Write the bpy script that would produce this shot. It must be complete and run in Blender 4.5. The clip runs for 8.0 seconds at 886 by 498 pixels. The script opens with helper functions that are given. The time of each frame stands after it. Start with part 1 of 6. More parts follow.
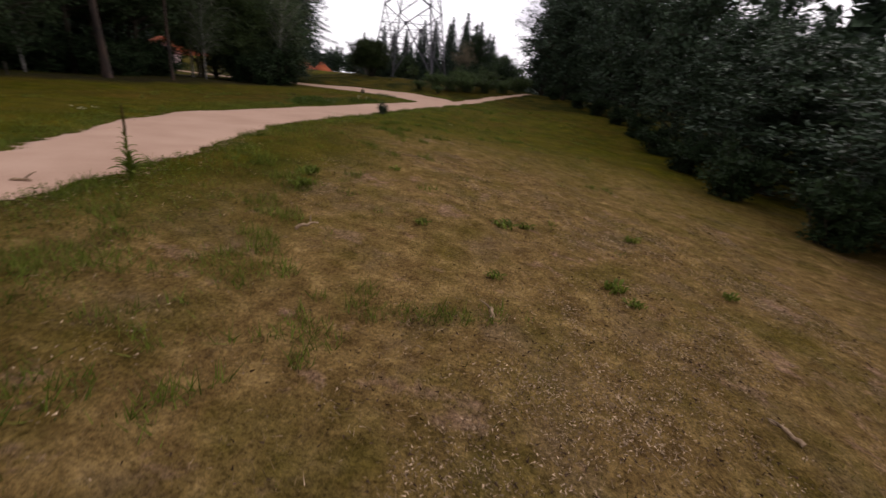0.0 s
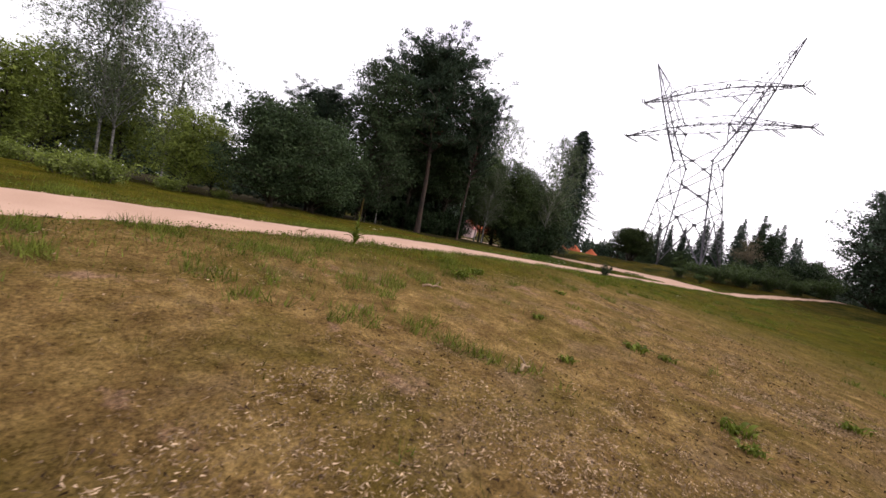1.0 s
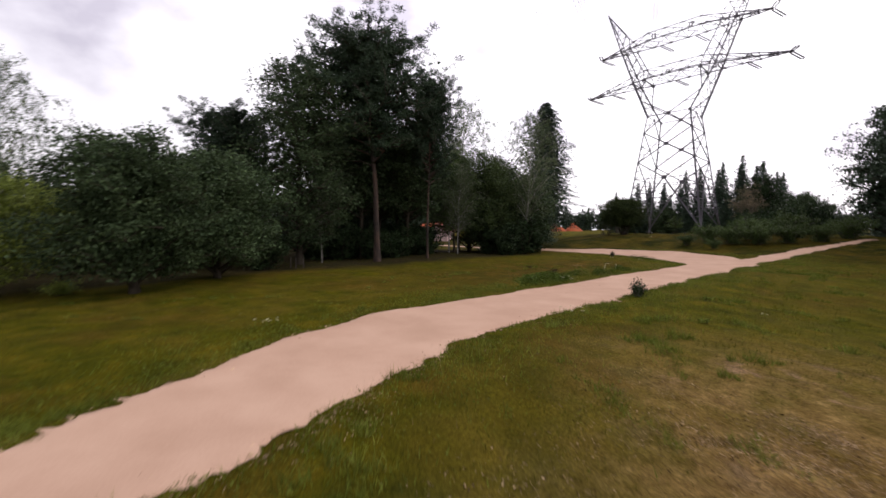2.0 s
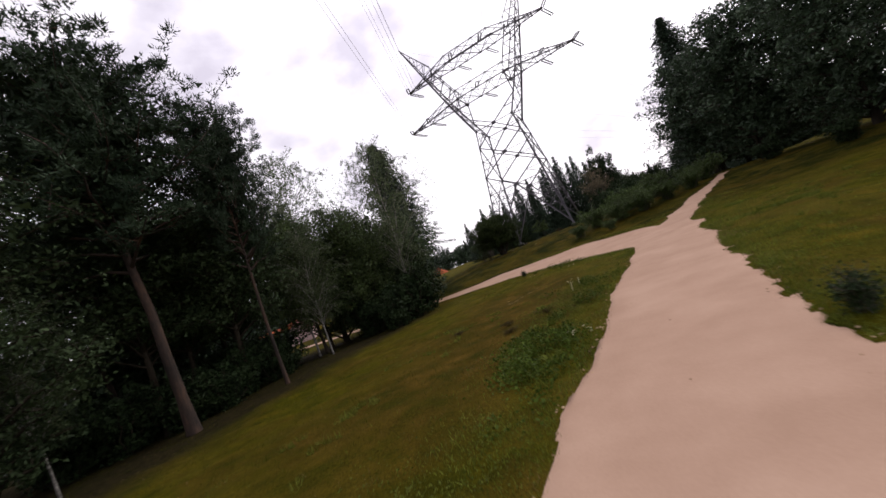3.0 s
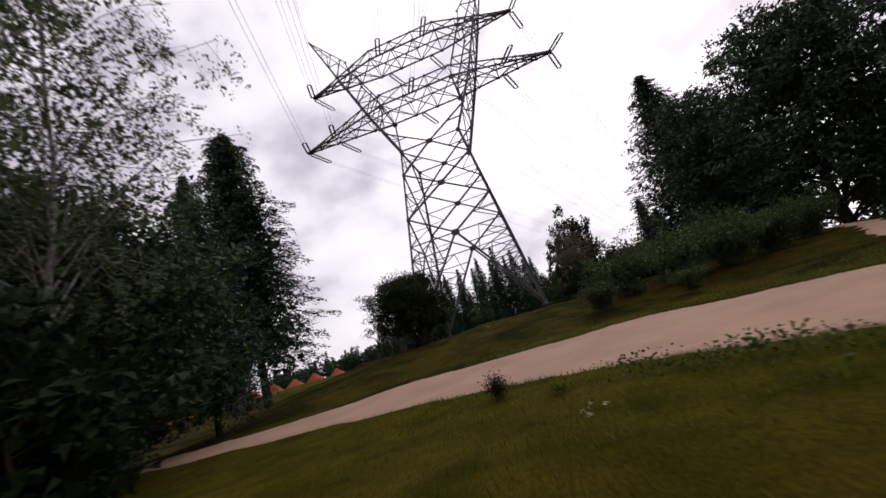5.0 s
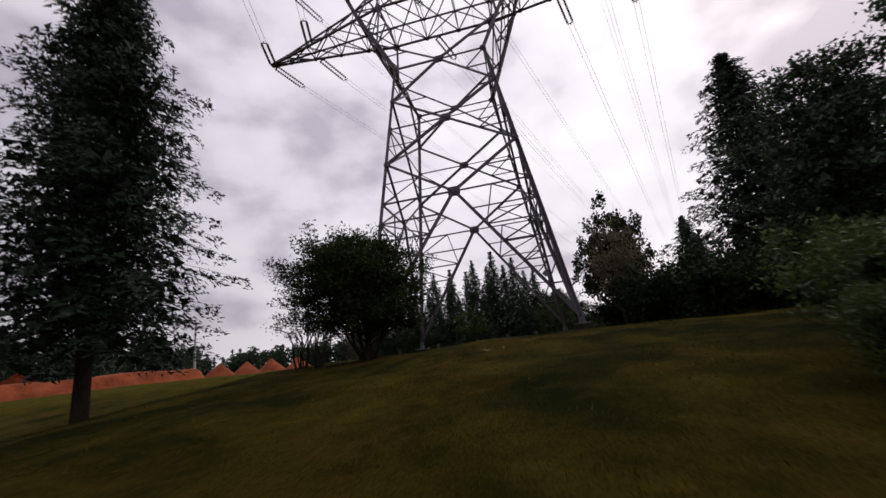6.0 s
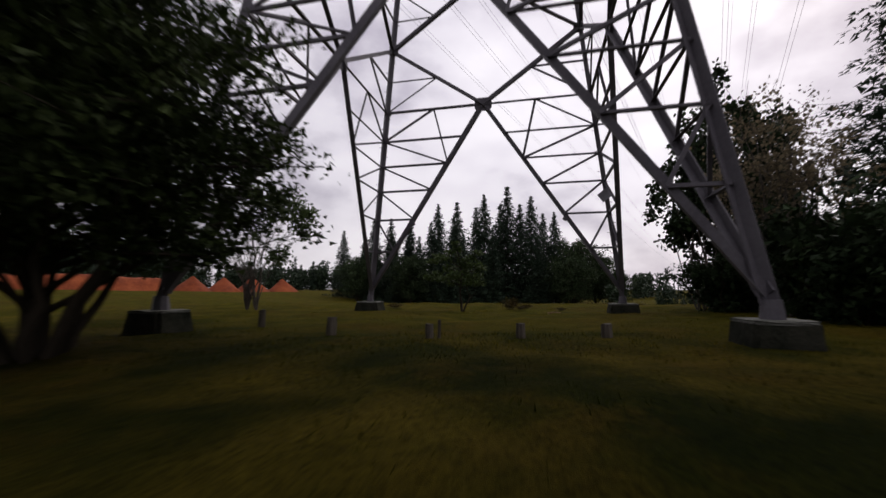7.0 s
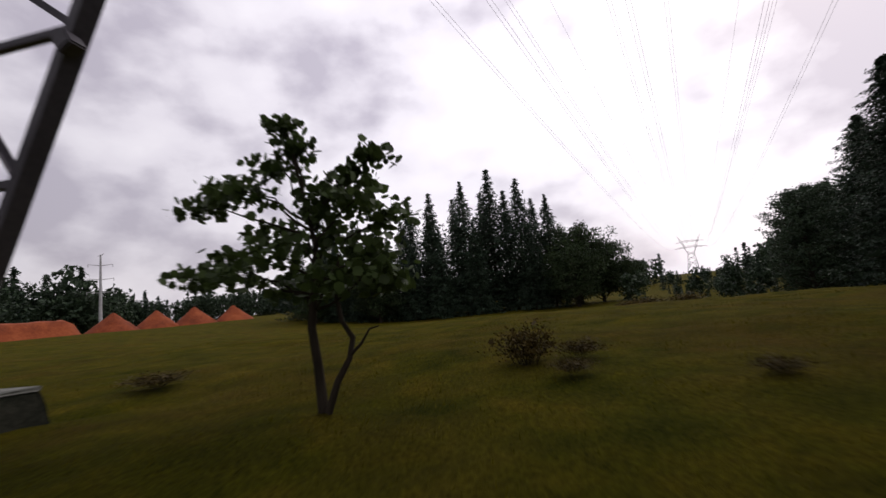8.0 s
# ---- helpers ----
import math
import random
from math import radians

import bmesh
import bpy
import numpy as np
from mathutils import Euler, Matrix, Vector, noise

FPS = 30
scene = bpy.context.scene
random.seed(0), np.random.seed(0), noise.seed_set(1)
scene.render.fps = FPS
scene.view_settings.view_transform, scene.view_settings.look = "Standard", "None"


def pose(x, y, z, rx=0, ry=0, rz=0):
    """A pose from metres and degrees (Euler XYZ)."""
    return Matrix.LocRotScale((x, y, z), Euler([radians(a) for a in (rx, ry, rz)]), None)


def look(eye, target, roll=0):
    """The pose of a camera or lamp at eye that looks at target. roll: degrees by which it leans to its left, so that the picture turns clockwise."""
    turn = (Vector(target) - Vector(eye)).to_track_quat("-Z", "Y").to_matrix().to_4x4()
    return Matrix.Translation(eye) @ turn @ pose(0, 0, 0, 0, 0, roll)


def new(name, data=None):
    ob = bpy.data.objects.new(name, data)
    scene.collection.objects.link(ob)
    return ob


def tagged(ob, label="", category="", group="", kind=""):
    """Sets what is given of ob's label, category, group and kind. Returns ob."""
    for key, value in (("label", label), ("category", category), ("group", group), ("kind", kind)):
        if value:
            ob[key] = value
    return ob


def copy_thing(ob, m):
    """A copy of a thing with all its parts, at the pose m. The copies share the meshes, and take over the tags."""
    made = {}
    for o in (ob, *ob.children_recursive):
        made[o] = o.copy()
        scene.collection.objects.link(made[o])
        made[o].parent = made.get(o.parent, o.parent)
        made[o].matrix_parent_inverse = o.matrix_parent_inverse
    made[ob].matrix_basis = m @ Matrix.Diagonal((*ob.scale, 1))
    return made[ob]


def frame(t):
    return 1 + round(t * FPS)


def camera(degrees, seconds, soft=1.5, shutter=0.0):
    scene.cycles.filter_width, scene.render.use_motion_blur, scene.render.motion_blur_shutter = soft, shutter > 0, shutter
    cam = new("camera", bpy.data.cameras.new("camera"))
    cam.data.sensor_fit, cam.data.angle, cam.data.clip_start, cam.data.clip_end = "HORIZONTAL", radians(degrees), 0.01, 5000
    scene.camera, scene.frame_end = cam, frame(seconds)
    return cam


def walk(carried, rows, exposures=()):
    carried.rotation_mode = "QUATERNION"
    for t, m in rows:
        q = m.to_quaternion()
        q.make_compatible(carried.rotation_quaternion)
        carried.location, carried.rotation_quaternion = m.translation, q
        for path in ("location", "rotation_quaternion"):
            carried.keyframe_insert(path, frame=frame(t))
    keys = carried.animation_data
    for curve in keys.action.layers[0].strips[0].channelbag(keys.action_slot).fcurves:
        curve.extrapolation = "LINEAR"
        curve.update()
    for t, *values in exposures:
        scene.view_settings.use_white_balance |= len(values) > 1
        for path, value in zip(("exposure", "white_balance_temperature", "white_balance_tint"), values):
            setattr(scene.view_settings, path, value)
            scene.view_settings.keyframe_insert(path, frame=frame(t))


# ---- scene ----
# ---------------------------------------------------------------- camera
cam = camera(94.48, 8.0, soft=1.5, shutter=0.15)
PATH = [
    (0.0, pose(27.112, -87.030, 0.036, 67.95, -5.29, 13.08)),
    (0.3, pose(28.415, -87.468, -0.182, 69.88, -6.85, 32.19)),
    (0.5, pose(29.373, -87.924, -0.451, 77.87, -11.73, 43.37)),
    (0.8, pose(30.313, -87.200, -0.966, 86.16, -11.42, 49.06)),
    (1.0, pose(30.289, -86.650, -1.307, 87.44, -11.25, 49.20)),
    (1.2, pose(30.428, -86.009, -1.218, 89.37, -11.47, 50.58)),
    (2.3, pose(21.132, -77.044, 1.426, 87.22, 11.38, 37.92)),
    (2.5, pose(19.289, -75.183, 1.523, 87.30, 19.71, 31.08)),
    (3.0, pose(14.912, -69.843, 0.924, 93.19, 21.63, 26.88)),
    (3.5, pose(11.987, -64.228, 0.236, 97.73, 15.49, 27.55)),
    (4.0, pose(9.896, -57.852, -0.791, 98.78, 4.28, 28.76)),
    (4.3, pose(8.723, -53.083, -1.098, 100.55, 10.05, 25.24)),
    (4.5, pose(7.750, -50.602, -0.773, 100.99, 11.85, 21.54)),
    (4.7, pose(6.840, -48.311, -1.136, 103.04, 13.51, 18.98)),
    (5.0, pose(5.748, -43.279, -0.841, 103.90, 16.18, 14.88)),
    (5.2, pose(4.976, -40.448, -1.116, 103.76, 16.95, 13.54)),
    (6.3, pose(2.872, -24.284, 0.388, 103.71, 0.53, 13.45)),
    (6.5, pose(2.610, -21.085, 0.620, 103.18, -2.71, 14.32)),
    (6.7, pose(2.541, -18.223, 0.894, 100.34, -2.63, 13.69)),
    (6.9, pose(2.382, -15.290, 1.008, 97.14, -0.95, 13.31)),
    (7.0, pose(2.330, -13.685, 0.976, 95.61, -0.07, 12.97)),
    (7.2, pose(1.959, -10.103, 0.962, 95.41, -0.05, 12.30)),
    (7.5, pose(1.692, -4.874, 0.896, 96.46, 2.12, 10.92)),
    (7.7, pose(1.477, -1.930, 0.890, 96.52, 5.73, 9.85)),
    (8.0, pose(1.011, 2.050, 1.032, 96.63, 5.47, 11.47)),
]
EXPOSURES = [(0.0, 0.3), (0.5, 1.1), (1.2, 1.08), (2.4, 0.6), (3.0, 0.45), (3.5, 0.12), (4.0, 0.15), (4.6, 0.15), (5.2, -0.18), (6.3, -0.35), (6.9, -0.35), (7.3, -0.05), (7.6, 0.05), (8.0, -0.12)]
walk(cam, PATH, EXPOSURES)

# ---------------------------------------------------------------- sky and sun
SUN_AZ, SUN_EL = 38.0, 42.0          # degrees east of +y, above the horizon
sun_dir = Vector((math.sin(radians(SUN_AZ)) * math.cos(radians(SUN_EL)),
                  math.cos(radians(SUN_AZ)) * math.cos(radians(SUN_EL)), math.sin(radians(SUN_EL))))


def build_world():
    w = bpy.data.worlds.new("overcast_sky")
    scene.world = w
    w.use_nodes = True
    nt = w.node_tree
    nt.nodes.clear()
    n, l = nt.nodes.new, nt.links.new
    out, bg = n("ShaderNodeOutputWorld"), n("ShaderNodeBackground")
    sky = n("ShaderNodeTexSky")
    sky.sky_type, sky.sun_disc = "NISHITA", False
    sky.sun_elevation, sky.sun_rotation = radians(SUN_EL), radians(SUN_AZ)
    sky.air_density, sky.dust_density = 1.5, 3.0
    co = n("ShaderNodeTexCoord")
    mp = n("ShaderNodeMapping")
    mp.inputs["Scale"].default_value = (1.6, 1.6, 2.6)
    l(co.outputs["Generated"], mp.inputs["Vector"])
    big, small = n("ShaderNodeTexNoise"), n("ShaderNodeTexNoise")
    big.inputs["Scale"].default_value, big.inputs["Detail"].default_value = 1.5, 3.0
    small.inputs["Scale"].default_value, small.inputs["Detail"].default_value = 5.5, 6.0
    l(mp.outputs[0], big.inputs["Vector"]), l(mp.outputs[0], small.inputs["Vector"])
    add = n("ShaderNodeMath")
    add.operation, add.inputs[1].default_value = "MULTIPLY_ADD", 0.34
    l(small.outputs["Fac"], add.inputs[0]), l(big.outputs["Fac"], add.inputs[2])
    ramp = n("ShaderNodeValToRGB")
    e = ramp.color_ramp.elements
    e[0].position, e[0].color = 0.52, (0.60, 0.545, 0.64, 1)
    e[1].position, e[1].color = 0.80, (1.08, 1.02, 1.09, 1)
    mid = e.new(0.645)
    mid.color = (0.93, 0.87, 0.955, 1)
    l(add.outputs[0], ramp.inputs["Fac"])
    # the cloud sheet is brightest round the hidden sun
    dot = n("ShaderNodeVectorMath")
    dot.operation = "DOT_PRODUCT"
    dot.inputs[1].default_value = sun_dir
    l(co.outputs["Generated"], dot.inputs[0])
    glow = n("ShaderNodeMapRange")
    glow.inputs["From Min"].default_value, glow.inputs["From Max"].default_value = -0.7, 1.0
    glow.inputs["To Min"].default_value, glow.inputs["To Max"].default_value = 0.46, 1.36
    l(dot.outputs["Value"], glow.inputs["Value"])
    cloud = n("ShaderNodeVectorMath")
    cloud.operation = "SCALE"
    l(ramp.outputs["Color"], cloud.inputs[0]), l(glow.outputs["Result"], cloud.inputs["Scale"])
    dim = n("ShaderNodeVectorMath")
    dim.operation = "SCALE"
    dim.inputs["Scale"].default_value = 0.10
    l(sky.outputs["Color"], dim.inputs[0])
    mix = n("ShaderNodeMix")
    mix.data_type = "RGBA"
    mix.inputs["Factor"].default_value = 0.88
    l(dim.outputs[0], mix.inputs["A"]), l(cloud.outputs[0], mix.inputs["B"])
    l(mix.outputs["Result"], bg.inputs["Color"])
    bg.inputs["Strength"].default_value = 1.0
    l(bg.outputs[0], out.inputs["Surface"])


build_world()
sun = new("sun", bpy.data.lights.new("sun", "SUN"))
sun.data.energy, sun.data.angle, sun.data.color = 0.6, radians(14), (1.0, 0.95, 0.88)
sun.matrix_world = look(sun_dir * 50, (0, 0, 0))


# ---------------------------------------------------------------- materials
def surface(name, colors, scale=3.0, fine=40.0, rough=0.85, bump=0.3, bump_scale=60.0, metal=0.0,
            island=0.0, objvar=0.0, translucent=0.0, spec=0.3, stretch=(1, 1, 1), coord="Object"):
    """Colour from two scales of noise, with relief; island / objvar vary brightness piece by piece."""
    m = bpy.data.materials.new(name)
    m.use_nodes = True
    nt = m.node_tree
    nt.nodes.clear()
    n, l = nt.nodes.new, nt.links.new
    out, bs = n("ShaderNodeOutputMaterial"), n("ShaderNodeBsdfPrincipled")
    co, mp = n("ShaderNodeTexCoord"), n("ShaderNodeMapping")
    mp.inputs["Scale"].default_value = stretch
    if coord == "World":
        ge = n("ShaderNodeNewGeometry")
        l(ge.outputs["Position"], mp.inputs["Vector"])
    else:
        l(co.outputs[coord], mp.inputs["Vector"])
    n1, n2 = n("ShaderNodeTexNoise"), n("ShaderNodeTexNoise")
    n1.inputs["Scale"].default_value, n1.inputs["Detail"].default_value = scale, 4
    n2.inputs["Scale"].default_value, n2.inputs["Detail"].default_value = fine, 3
    l(mp.outputs[0], n1.inputs["Vector"]), l(mp.outputs[0], n2.inputs["Vector"])
    ma = n("ShaderNodeMath")
    ma.operation, ma.inputs[1].default_value = "MULTIPLY_ADD", 0.45
    sub = n("ShaderNodeMath")
    sub.operation, sub.inputs[1].default_value = "SUBTRACT", 0.225
    l(n2.outputs["Fac"], ma.inputs[0]), l(n1.outputs["Fac"], ma.inputs[2]), l(ma.outputs[0], sub.inputs[0])
    ramp = n("ShaderNodeValToRGB")
    e = ramp.color_ramp.elements
    k = len(colors)
    e[0].position, e[1].position = 0.3, 0.7
    e[0].color, e[1].color = (*colors[0], 1), (*colors[-1], 1)
    for i in range(1, k - 1):
        x = e.new(0.3 + 0.4 * i / (k - 1))
        x.color = (*colors[i], 1)
    l(sub.outputs[0], ramp.inputs["Fac"])
    col = ramp.outputs["Color"]
    for amount, kind in ((island, "island"), (objvar, "object")):
        if amount:
            src = n("ShaderNodeNewGeometry") if kind == "island" else n("ShaderNodeObjectInfo")
            mr = n("ShaderNodeMapRange")
            mr.inputs["To Min"].default_value, mr.inputs["To Max"].default_value = 1 - amount, 1 + amount
            l(src.outputs["Random Per Island" if kind == "island" else "Random"], mr.inputs["Value"])
            sc = n("ShaderNodeVectorMath")
            sc.operation = "SCALE"
            l(col, sc.inputs[0]), l(mr.outputs["Result"], sc.inputs["Scale"])
            col = sc.outputs[0]
    l(col, bs.inputs["Base Color"])
    bs.inputs["Roughness"].default_value, bs.inputs["Metallic"].default_value = rough, metal
    bs.inputs["Specular IOR Level"].default_value = spec
    if bump:
        nb, bp = n("ShaderNodeTexNoise"), n("ShaderNodeBump")
        nb.inputs["Scale"].default_value, nb.inputs["Detail"].default_value = bump_scale, 4
        l(mp.outputs[0], nb.inputs["Vector"]), l(nb.outputs["Fac"], bp.inputs["Height"])
        bp.inputs["Strength"].default_value, bp.inputs["Distance"].default_value = bump, 0.02
        l(bp.outputs[0], bs.inputs["Normal"])
    if translucent:
        tr, mx = n("ShaderNodeBsdfTranslucent"), n("ShaderNodeMixShader")
        l(col, tr.inputs["Color"])
        mx.inputs[0].default_value = translucent
        l(bs.outputs[0], mx.inputs[1]), l(tr.outputs[0], mx.inputs[2]), l(mx.outputs[0], out.inputs["Surface"])
    else:
        l(bs.outputs[0], out.inputs["Surface"])
    return m


def leafmat(name, a, b, tr=0.22, spec=0.16):
    return surface(name, (a, b), scale=0.6, fine=6, rough=0.55, bump=0, island=0.45, objvar=0.18, translucent=tr, spec=spec)


M_PATH = surface("sandy_gravel", ((0.325, 0.208, 0.146), (0.36, 0.234, 0.167), (0.395, 0.263, 0.190)), scale=0.7, fine=24, rough=0.97, spec=0.1, bump=0.25, bump_scale=90, coord="World")
M_STEEL = surface("weathered_steel", ((0.08, 0.073, 0.085), (0.135, 0.126, 0.14)), scale=0.8, fine=14, rough=0.6, bump=0.15, metal=0.25, objvar=0.15, coord="World")
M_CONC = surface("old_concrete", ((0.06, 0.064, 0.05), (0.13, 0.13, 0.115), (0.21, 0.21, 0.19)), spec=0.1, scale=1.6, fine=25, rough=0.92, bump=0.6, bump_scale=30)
# moss on the sides, plus the bushes' shade painted into the dark tones
M_MOSS_DIM = surface("mossy_dimmed_concrete_side", ((0.010, 0.012, 0.008), (0.036, 0.035, 0.026)), spec=0.05, scale=2.2, fine=18, rough=0.95, bump=0.7, bump_scale=25)
M_GLASS = surface("brown_porcelain", ((0.05, 0.045, 0.05), (0.09, 0.08, 0.085)), scale=3, fine=20, rough=0.3, bump=0)
M_WIRE = surface("aluminium_conductor", ((0.17, 0.17, 0.18), (0.24, 0.24, 0.25)), scale=1, fine=20, rough=0.5, bump=0, metal=0.5)
M_BARK = surface("oak_bark", ((0.02, 0.016, 0.011), (0.05, 0.041, 0.03)), spec=0.06, scale=2, fine=14, rough=0.95, bump=0.9, bump_scale=18, stretch=(1, 1, 0.25))
M_PINEBARK = surface("pine_bark", ((0.018, 0.014, 0.012), (0.042, 0.028, 0.021), (0.085, 0.048, 0.030)), scale=1.4, fine=10, rough=0.95, bump=1.0, bump_scale=14, stretch=(1, 1, 0.3))
M_BIRCH = surface("birch_bark", ((0.04, 0.036, 0.032), (0.17, 0.158, 0.14), (0.31, 0.295, 0.265)), scale=1.5, fine=8, rough=0.8, bump=0.3, bump_scale=20, stretch=(1, 1, 2.2))
M_TWIG = surface("grey_twig_bark", ((0.055, 0.046, 0.037), (0.11, 0.095, 0.08)), scale=3, fine=20, rough=0.9, bump=0.4)
M_LEAF = leafmat("oak_leaf", (0.042, 0.066, 0.020), (0.080, 0.115, 0.034))
M_LEAF_MID = leafmat("hazel_leaf", (0.036, 0.058, 0.015), (0.068, 0.098, 0.028), 0.25)
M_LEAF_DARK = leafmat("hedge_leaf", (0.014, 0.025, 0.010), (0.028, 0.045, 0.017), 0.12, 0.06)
M_LEAF_LIGHT = leafmat("young_leaf", (0.095, 0.125, 0.020), (0.165, 0.195, 0.040), 0.36)
M_LEAF_BIRCH = leafmat("birch_leaf", (0.056, 0.076, 0.036), (0.098, 0.122, 0.056), 0.3)
M_HAW = leafmat("hawthorn_leaf", (0.022, 0.034, 0.010), (0.046, 0.064, 0.018), 0.16, 0.06)
M_OAK = leafmat("old_oak_leaf", (0.025, 0.041, 0.018), (0.050, 0.073, 0.030), 0.18, 0.07)
M_WILLOW = leafmat("willow_leaf", (0.11, 0.090, 0.056), (0.19, 0.155, 0.098), 0.5, 0.08)
M_HEATH = leafmat("heath_leaf", (0.046, 0.034, 0.010), (0.085, 0.060, 0.018), 0.2, 0.03)
M_BEECH = leafmat("beech_leaf", (0.024, 0.041, 0.022), (0.046, 0.070, 0.036), 0.15)
M_NEEDLE = leafmat("pine_needle", (0.017, 0.030, 0.017), (0.035, 0.054, 0.028), 0.1, 0.08)
M_SPRUCE = leafmat("spruce_needle", (0.016, 0.030, 0.018), (0.034, 0.055, 0.030), 0.08)
M_GRASS = leafmat("grass_blade", (0.034, 0.044, 0.004), (0.072, 0.074, 0.008), 0.2, 0.04)
M_STRAW = leafmat("dry_grass_blade", (0.11, 0.072, 0.033), (0.235, 0.16, 0.075), 0.2, 0.04)
M_LUSH = leafmat("knoll_grass_blade", (0.042, 0.041, 0.003), (0.090, 0.072, 0.005), 0.3, 0.02)
# deep green blades, darkened to carry the shade south of the pylon
M_SWARD_DIM = leafmat("dimmed_sward_blade", (0.013, 0.017, 0.002), (0.028, 0.028, 0.003), 0.2, 0.02)
M_WEED = leafmat("weed_leaf", (0.068, 0.090, 0.011), (0.135, 0.155, 0.026), 0.3, 0.06)
M_NETTLE = leafmat("nettle_leaf", (0.026, 0.044, 0.006), (0.062, 0.088, 0.014), 0.25, 0.05)
M_CHIP = surface("bleached_chip", ((0.14, 0.09, 0.052), (0.42, 0.30, 0.19)), scale=4, fine=20, rough=0.95, spec=0.08, bump=0.2, island=0.6)
M_ROT = surface("rotting_leaf", ((0.022, 0.014, 0.008), (0.07, 0.042, 0.024)), scale=4, fine=20, rough=0.95, spec=0.05, bump=0.2, island=0.5)
M_FLOWER = surface("white_petal", ((0.46, 0.43, 0.28), (0.60, 0.56, 0.40)), scale=5, fine=20, rough=0.7, bump=0, translucent=0.2)
M_POST = surface("weathered_post_wood", ((0.022, 0.018, 0.013), (0.05, 0.041, 0.03), (0.10, 0.085, 0.066)), scale=3, fine=25, rough=0.9, bump=0.6, bump_scale=30, stretch=(1, 1, 0.15))
M_CLAY = surface("red_clay", ((0.13, 0.028, 0.009), (0.21, 0.046, 0.014), (0.28, 0.070, 0.022)), scale=0.35, fine=3, rough=0.97, bump=1.0, bump_scale=2.5, coord="World")
M_ROOF = surface("red_roof_tile", ((0.20, 0.06, 0.05), (0.27, 0.09, 0.075)), scale=2, fine=12, rough=0.85, bump=0.4)
M_WALLP = surface("pale_render", ((0.34, 0.24, 0.23), (0.44, 0.31, 0.29)), scale=1.5, fine=10, rough=0.9, bump=0.2)
M_MASTW = surface("galvanised_mast", ((0.30, 0.30, 0.30), (0.42, 0.42, 0.42)), scale=1, fine=10, rough=0.5, bump=0, metal=0.2)
M_SIGN = surface("grey_sign_plate", ((0.16, 0.16, 0.175), (0.22, 0.22, 0.235)), scale=1, fine=6, rough=0.5, bump=0)
M_BIN = surface("dark_green_plastic", ((0.02, 0.045, 0.045), (0.035, 0.07, 0.07)), scale=2, fine=12, rough=0.5, bump=0.1)


